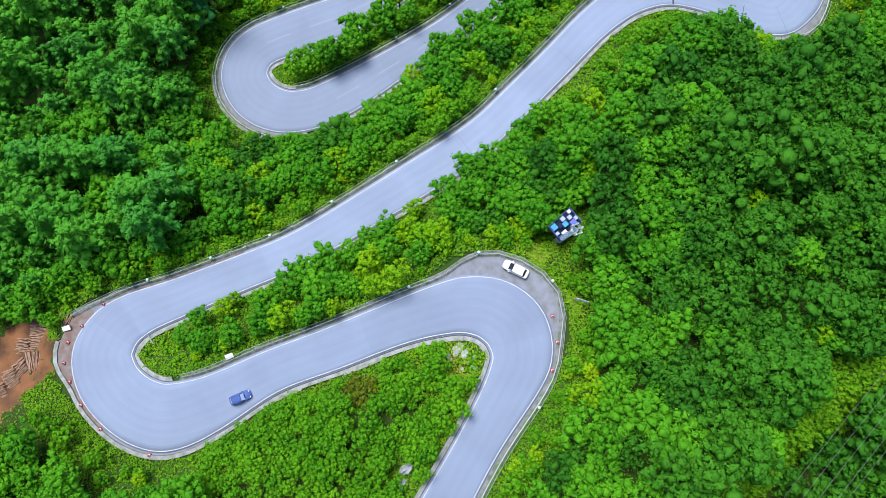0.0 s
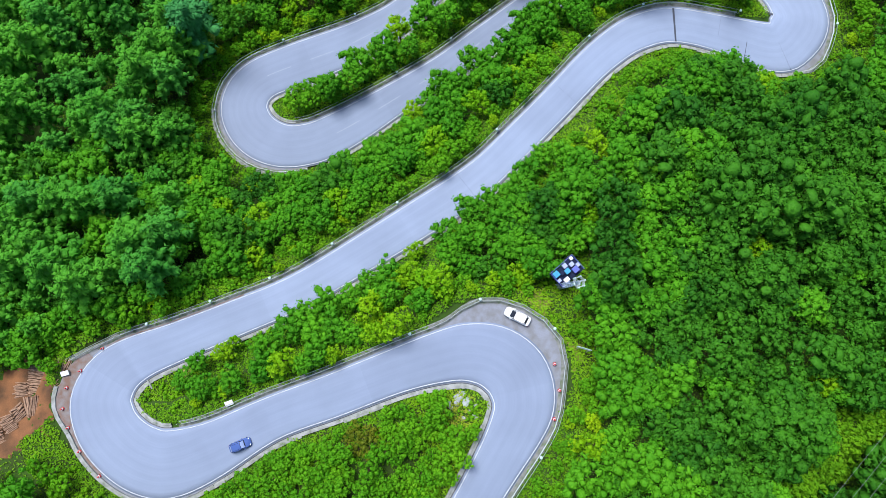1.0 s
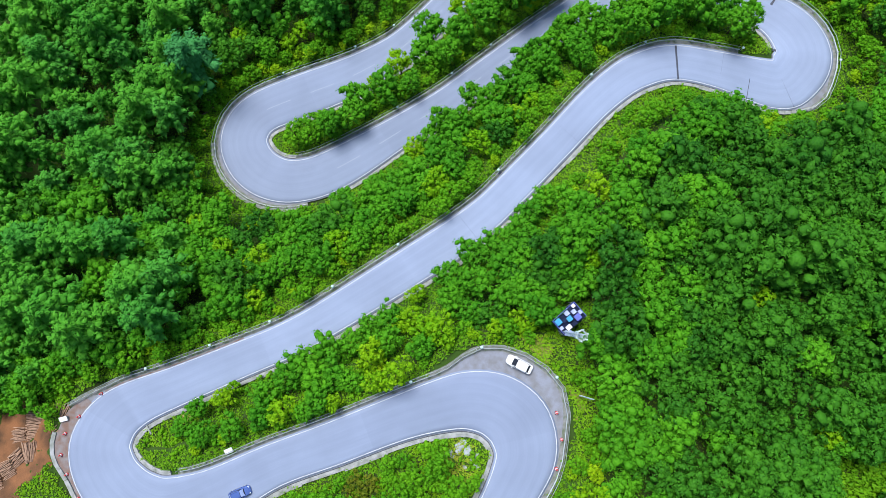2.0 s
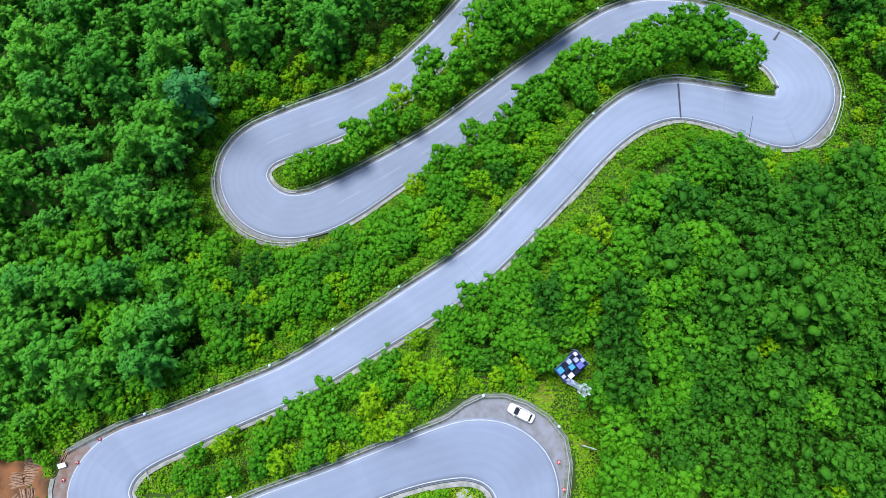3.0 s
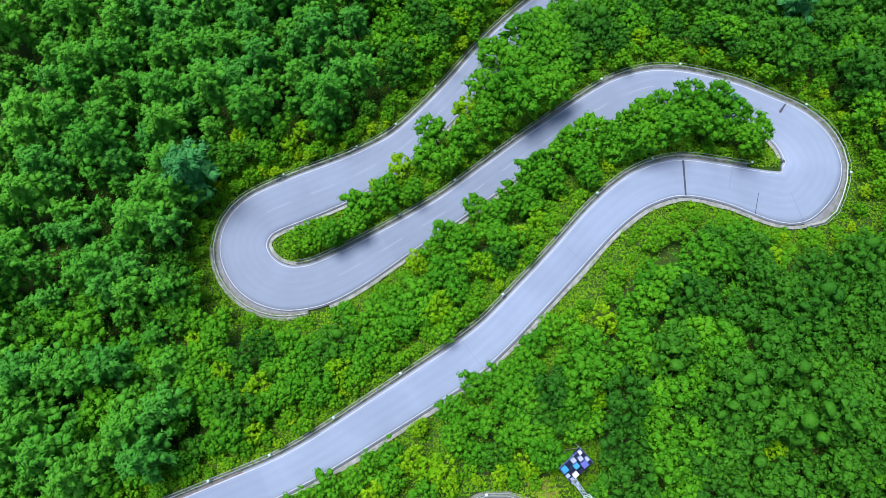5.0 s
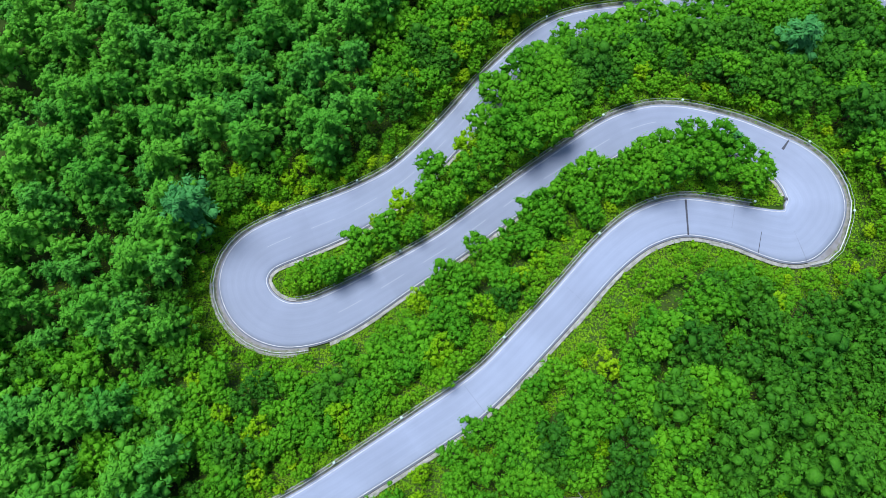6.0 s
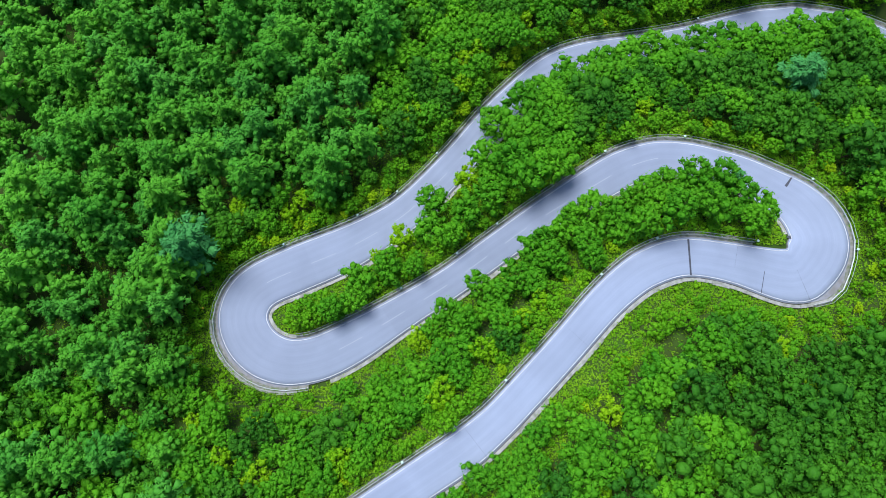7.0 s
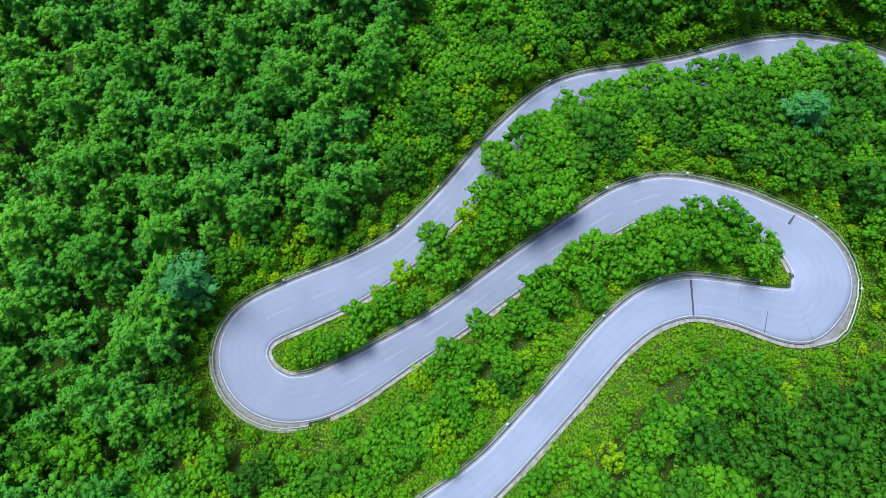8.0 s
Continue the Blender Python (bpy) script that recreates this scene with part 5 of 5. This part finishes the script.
# the second row behind them, up the bank
for x, y, radius in TOP_TREES + MIDDLE_TREES[:13] + STRIP_TREES[13:20]:
    i = nearest_run(x, y)
    away = LEFT[i] * (1 if (np.array([x, y]) - ROAD_XY[i]) @ LEFT[i] > 0 else -1)
    g = road_near(np.array([x]), np.array([y]))[0][0]
    bx, by = np.array([x, y]) + away * (max(1.5 - g, 0) + 2.9) + rng.uniform(-0.6, 0.6, 2)
    if all((bx - a) ** 2 + (by - b) ** 2 > 2.6**2 for a, b in planted):
        stand_at(BROAD, bx, by, radius * 0.9, 0.95)
for x, y, radius in ((60.9, 86.9, 1.5), (76.1, 107.5, 3.4), (-56.9, 71.9, 4.0)):
    stand_at([TEALS], x, y, radius)


spots, gap, tree_z, uphill = darts(-132, 140, -62, 182, 4.7, 9)
for i in np.argsort(gap):
    (x, y), g = spots[i], gap[i]
    if larch_zone(x, y) and g > 7.5 and in_reach(x, y) and not blocked(x, y, CLEARINGS, 2) and not taken(x, y):
        if y < 44 and rng.uniform() < 0.25:
            plant(BROAD[rng.integers(4)], "broad", x, y, tree_z[i], rng.uniform(1.15, 1.45))
            continue
        plant(LARCH[rng.integers(4)], "larch", x, y, tree_z[i], rng.choice([0.64, 0.85, 1.0, 1.14, 1.28]) * rng.uniform(0.94, 1.06))

spots, gap, tree_z, uphill = darts(-132, 140, -62, 182, 3.1, 10)
for i in np.argsort(gap):
    (x, y), g, z = spots[i], gap[i], tree_z[i]
    if not in_reach(x, y) or taken(x, y) or blocked(x, y, CLEARINGS) or larch_zone(x, y) and g > 8.5 and rng.uniform() < (0.9 if y > 44 else 0.6):
        continue
    near = CLOSE[nearest_run(x, y)] if uphill[i] else 2.5
    if g < near:
        continue
    band = near_band(x, y)
    if in_bank(x, y):
        continue
    elif band < 5.6 or blocked(x, y, TIPS):
        continue
    elif not uphill[i] and g < 5.8 or uphill[i] and near > 2.9 and g < 5 or blocked(x, y, TIPS, 1.2) or blocked(x, y, [BOX_SPOT]) or uphill[i] and g < 8.5 and 222 < RUN[nearest_run(x, y)] < 298:
        plant(YOUNG[rng.integers(2)], "young", x, y, z, rng.uniform(0.65, 1.0))
    else:
        # nearly all deep green in the gully: its shade is put into leaf colour
        gully = (x - 60.6) * 0.582 - (y + 17.25) * 0.813 > 4.5 and y < 30
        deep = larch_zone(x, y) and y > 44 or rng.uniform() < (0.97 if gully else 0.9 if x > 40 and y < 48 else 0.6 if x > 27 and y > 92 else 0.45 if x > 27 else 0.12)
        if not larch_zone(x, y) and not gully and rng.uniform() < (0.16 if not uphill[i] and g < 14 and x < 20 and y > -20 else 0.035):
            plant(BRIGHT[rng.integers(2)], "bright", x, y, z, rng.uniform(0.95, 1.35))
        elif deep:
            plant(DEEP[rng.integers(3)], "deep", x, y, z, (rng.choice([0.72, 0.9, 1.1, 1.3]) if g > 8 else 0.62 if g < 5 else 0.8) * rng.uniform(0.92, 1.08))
        else:
            plant(BROAD[rng.integers(4)], "broad", x, y, z, rng.uniform(0.74, 1.1))

# trees and bushes in the gaps that are left
spots, gap, tree_z, uphill = darts(-100, 125, -48, 165, 3.0, 5)
for (x, y), g, z, up in zip(spots, gap, tree_z, uphill):
    if g < (CLOSE[nearest_run(x, y)] if up else 3.2) or taken(x, y) or not in_reach(x, y) or in_bank(x, y) or near_band(x, y) < 5.6 or blocked(x, y, TIPS + CLEARINGS):
        continue
    if np.hypot(*(np.array(planted) - (x, y)).T).min() > (3.9 if larch_zone(x, y) and g > 8.5 and y > 44 else 2.6):
        if g < 5.8:
            plant(YOUNG[rng.integers(2)], "young", x, y, z, rng.uniform(0.6, 0.9))
        else:
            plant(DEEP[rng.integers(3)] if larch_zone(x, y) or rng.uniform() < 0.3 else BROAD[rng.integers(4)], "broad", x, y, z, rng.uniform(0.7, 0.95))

# close young growth on the bank inside the first bend
spots, gap, tree_z, uphill = darts(-46, 12, -46, -2, 1.75, 4)
for (x, y), g, z, up in zip(spots, gap, tree_z, uphill):
    if in_bank(x, y) and g > 1.6 and not blocked(x, y, TIPS + [(-13.9, -13.9, 3.2)]):
        plant(YOUNG[rng.integers(2)], "young", x, y, z, rng.uniform(0.55, 0.92))

# low bushes close behind the guard rails
spots, gap, tree_z, uphill = darts(-90, 112, -44, 158, 2.1, 4)
for (x, y), g, z, up in zip(spots, gap, tree_z, uphill):
    i = nearest_run(x, y)
    if (not up and 1.9 < g < (7.5 if 400 < RUN[i] < 480 else 5.6) or up and 205 < RUN[i] < 300 and 2.4 < g < 5.5) and in_reach(x, y) and not in_bank(x, y) and not taken(x, y, -0.8) and not blocked(x, y, TIPS + CLEARINGS) and not 104 < RUN[i] < 127 and not 430 < RUN[i] < 446:
        kind = BRIGHT[rng.integers(2)] if rng.uniform() < 0.18 else YOUNG[rng.integers(2)]
        kind.add(x, y, z - 0.2, rng.uniform(0, 6.28), rng.uniform(0.42, 0.74) * (0.8 if g < 2.6 else 1.0), rng.uniform(0, 0.36))

# a rusty patch on the bank
for k, (x, y) in enumerate(((-13.9, -13.9), (-15.6, -13.2), (-12.2, -13.0), (-14.6, -15.6), (-12.6, -15.2), (-16.6, -14.9))):
    RUSTY.stand(x, y, on_ground(x, y) - 0.2, 60 * k, rng.uniform(0.85, 1.15), 0)

spots, gap, tree_z, uphill = scatter(-95, 120, -46, 160, 2.0, 0.8)
for (x, y), g, z, up in zip(spots, gap, tree_z, uphill):
    band = near_band(x, y) < 6.2
    bare = blocked(x, y, CLEARINGS[:2] + CLEARINGS[-1:], 0)
    if g < (1.2 if up else 1.8) or bare or not in_reach(x, y) or not (g < 6.5 or band or blocked(x, y, TIPS + CLEARINGS, 3)):
        continue
    if band:
        SCRUB.add(x, y, z - 0.3, rng.uniform(0, 6.28), rng.uniform(0.8, 1.5), rng.uniform(0, 0.4))
    elif rng.uniform() < 0.55:
        SHRUB.add(x, y, z - 0.3, rng.uniform(0, 6.28), rng.uniform(0.5, 1.25), rng.uniform(0, 0.5))
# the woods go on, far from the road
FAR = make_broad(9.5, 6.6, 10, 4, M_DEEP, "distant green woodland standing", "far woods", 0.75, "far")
spots, gap, tree_z, uphill = darts(-200, 205, -130, 245, 7.6)
for (x, y), g, z in zip(spots, gap, tree_z):
    if not in_reach(x, y, 1.5) and g > 5:
        FAR.add(x, y, z, rng.uniform(0, 6.28), rng.uniform(0.8, 1.25), rng.uniform(0.1, 0.7))
for kind in [FAR] + BROAD + DEEP + YOUNG + BRIGHT + [RUSTY] + LARCH + [SHRUB, SCRUB]:
    kind.woods()

# ---- grass and weeds on the verges, banks and clearings ----
cell_x, cell_y = np.meshgrid(np.arange(-92, 111, 0.8), np.arange(-44, 159, 0.8))
cg, _, _ = road_near(cell_x.ravel(), cell_y.ravel())
cz = ground_z(cell_x, cell_y)
open_ground = (cg > 0.75) & (cg < 7.5)
for a, b, r in TIPS + CLEARINGS[2:6]:
    open_ground |= (np.hypot(cell_x.ravel() - a, cell_y.ravel() - b) < r + 2) & (cg > 0.75)
for k in np.nonzero((cg > 7.5) & (cell_x.ravel() > 30) & (cell_y.ravel() < 14))[0]:
    open_ground[k] |= near_band(cell_x.ravel()[k], cell_y.ravel()[k]) < 7
shade = (cg > 0.75) & ~open_ground & np.array([in_reach(x, y) for x, y in zip(cell_x.ravel(), cell_y.ravel())])
for a, b, r in ((-79, -9, 8), (-73.5, -9, 4.5), (-84, -14, 8), (-90, -12, 8)):
    open_ground &= np.hypot(cell_x.ravel() - a, cell_y.ravel() - b) > r - 1.2
    shade &= np.hypot(cell_x.ravel() - a, cell_y.ravel() - b) > r - 1.2
pick = np.concatenate([np.repeat(np.nonzero(open_ground)[0], 13), np.repeat(np.nonzero(shade)[0], 2)])
wx, wy = cell_x.ravel()[pick] + rng.uniform(-0.45, 0.45, len(pick)), cell_y.ravel()[pick] + rng.uniform(-0.45, 0.45, len(pick))
lump = 0.5 + 0.5 * np.sin(wx * 1.7 + 2 * np.sin(wy * 0.9)) * np.sin(wy * 1.5 + 2 * np.sin(wx * 0.7))
wz = cz[pick] + 0.12 + lump * rng.uniform(0, 0.42, len(pick))
nrm = rng.normal(size=(len(pick), 3)) * 0.5 + np.array([0, 0, 1.0])
v, f = leaf_cards(np.stack([wx, wy, wz], 1), nrm, rng.uniform(0.17, 0.34, len(pick)), 0.5)
# dry spots: the tips of the bends, the strip along the kerb, the corner by the sign
dry = 0.5 + 0.5 * np.sin(wx * 0.23 + 1.5 * np.sin(wy * 0.19)) * np.sin(wy * 0.31 + 1.0)
for a, b, r in ((3.5, -8, 5), (1.5, -13, 4), (-1.5, -18, 4), (17, 10, 5), (23, 1, 4), (-48, -3, 3)):
    dry += 1.1 * np.exp(-((wx - a) ** 2 + (wy - b) ** 2) / r**2)
weeds = new("grass_and_weeds", leafy_mesh("grass_and_weeds", v, f, np.repeat(0.15 + 0.35 * lump + 0.3 * dry + rng.uniform(0, 0.2, len(pick)) - 0.25, 3), M_WEEDS))
tagged(weeds, "bright green grass and weeds on the road banks", "grass", kind="stuff")
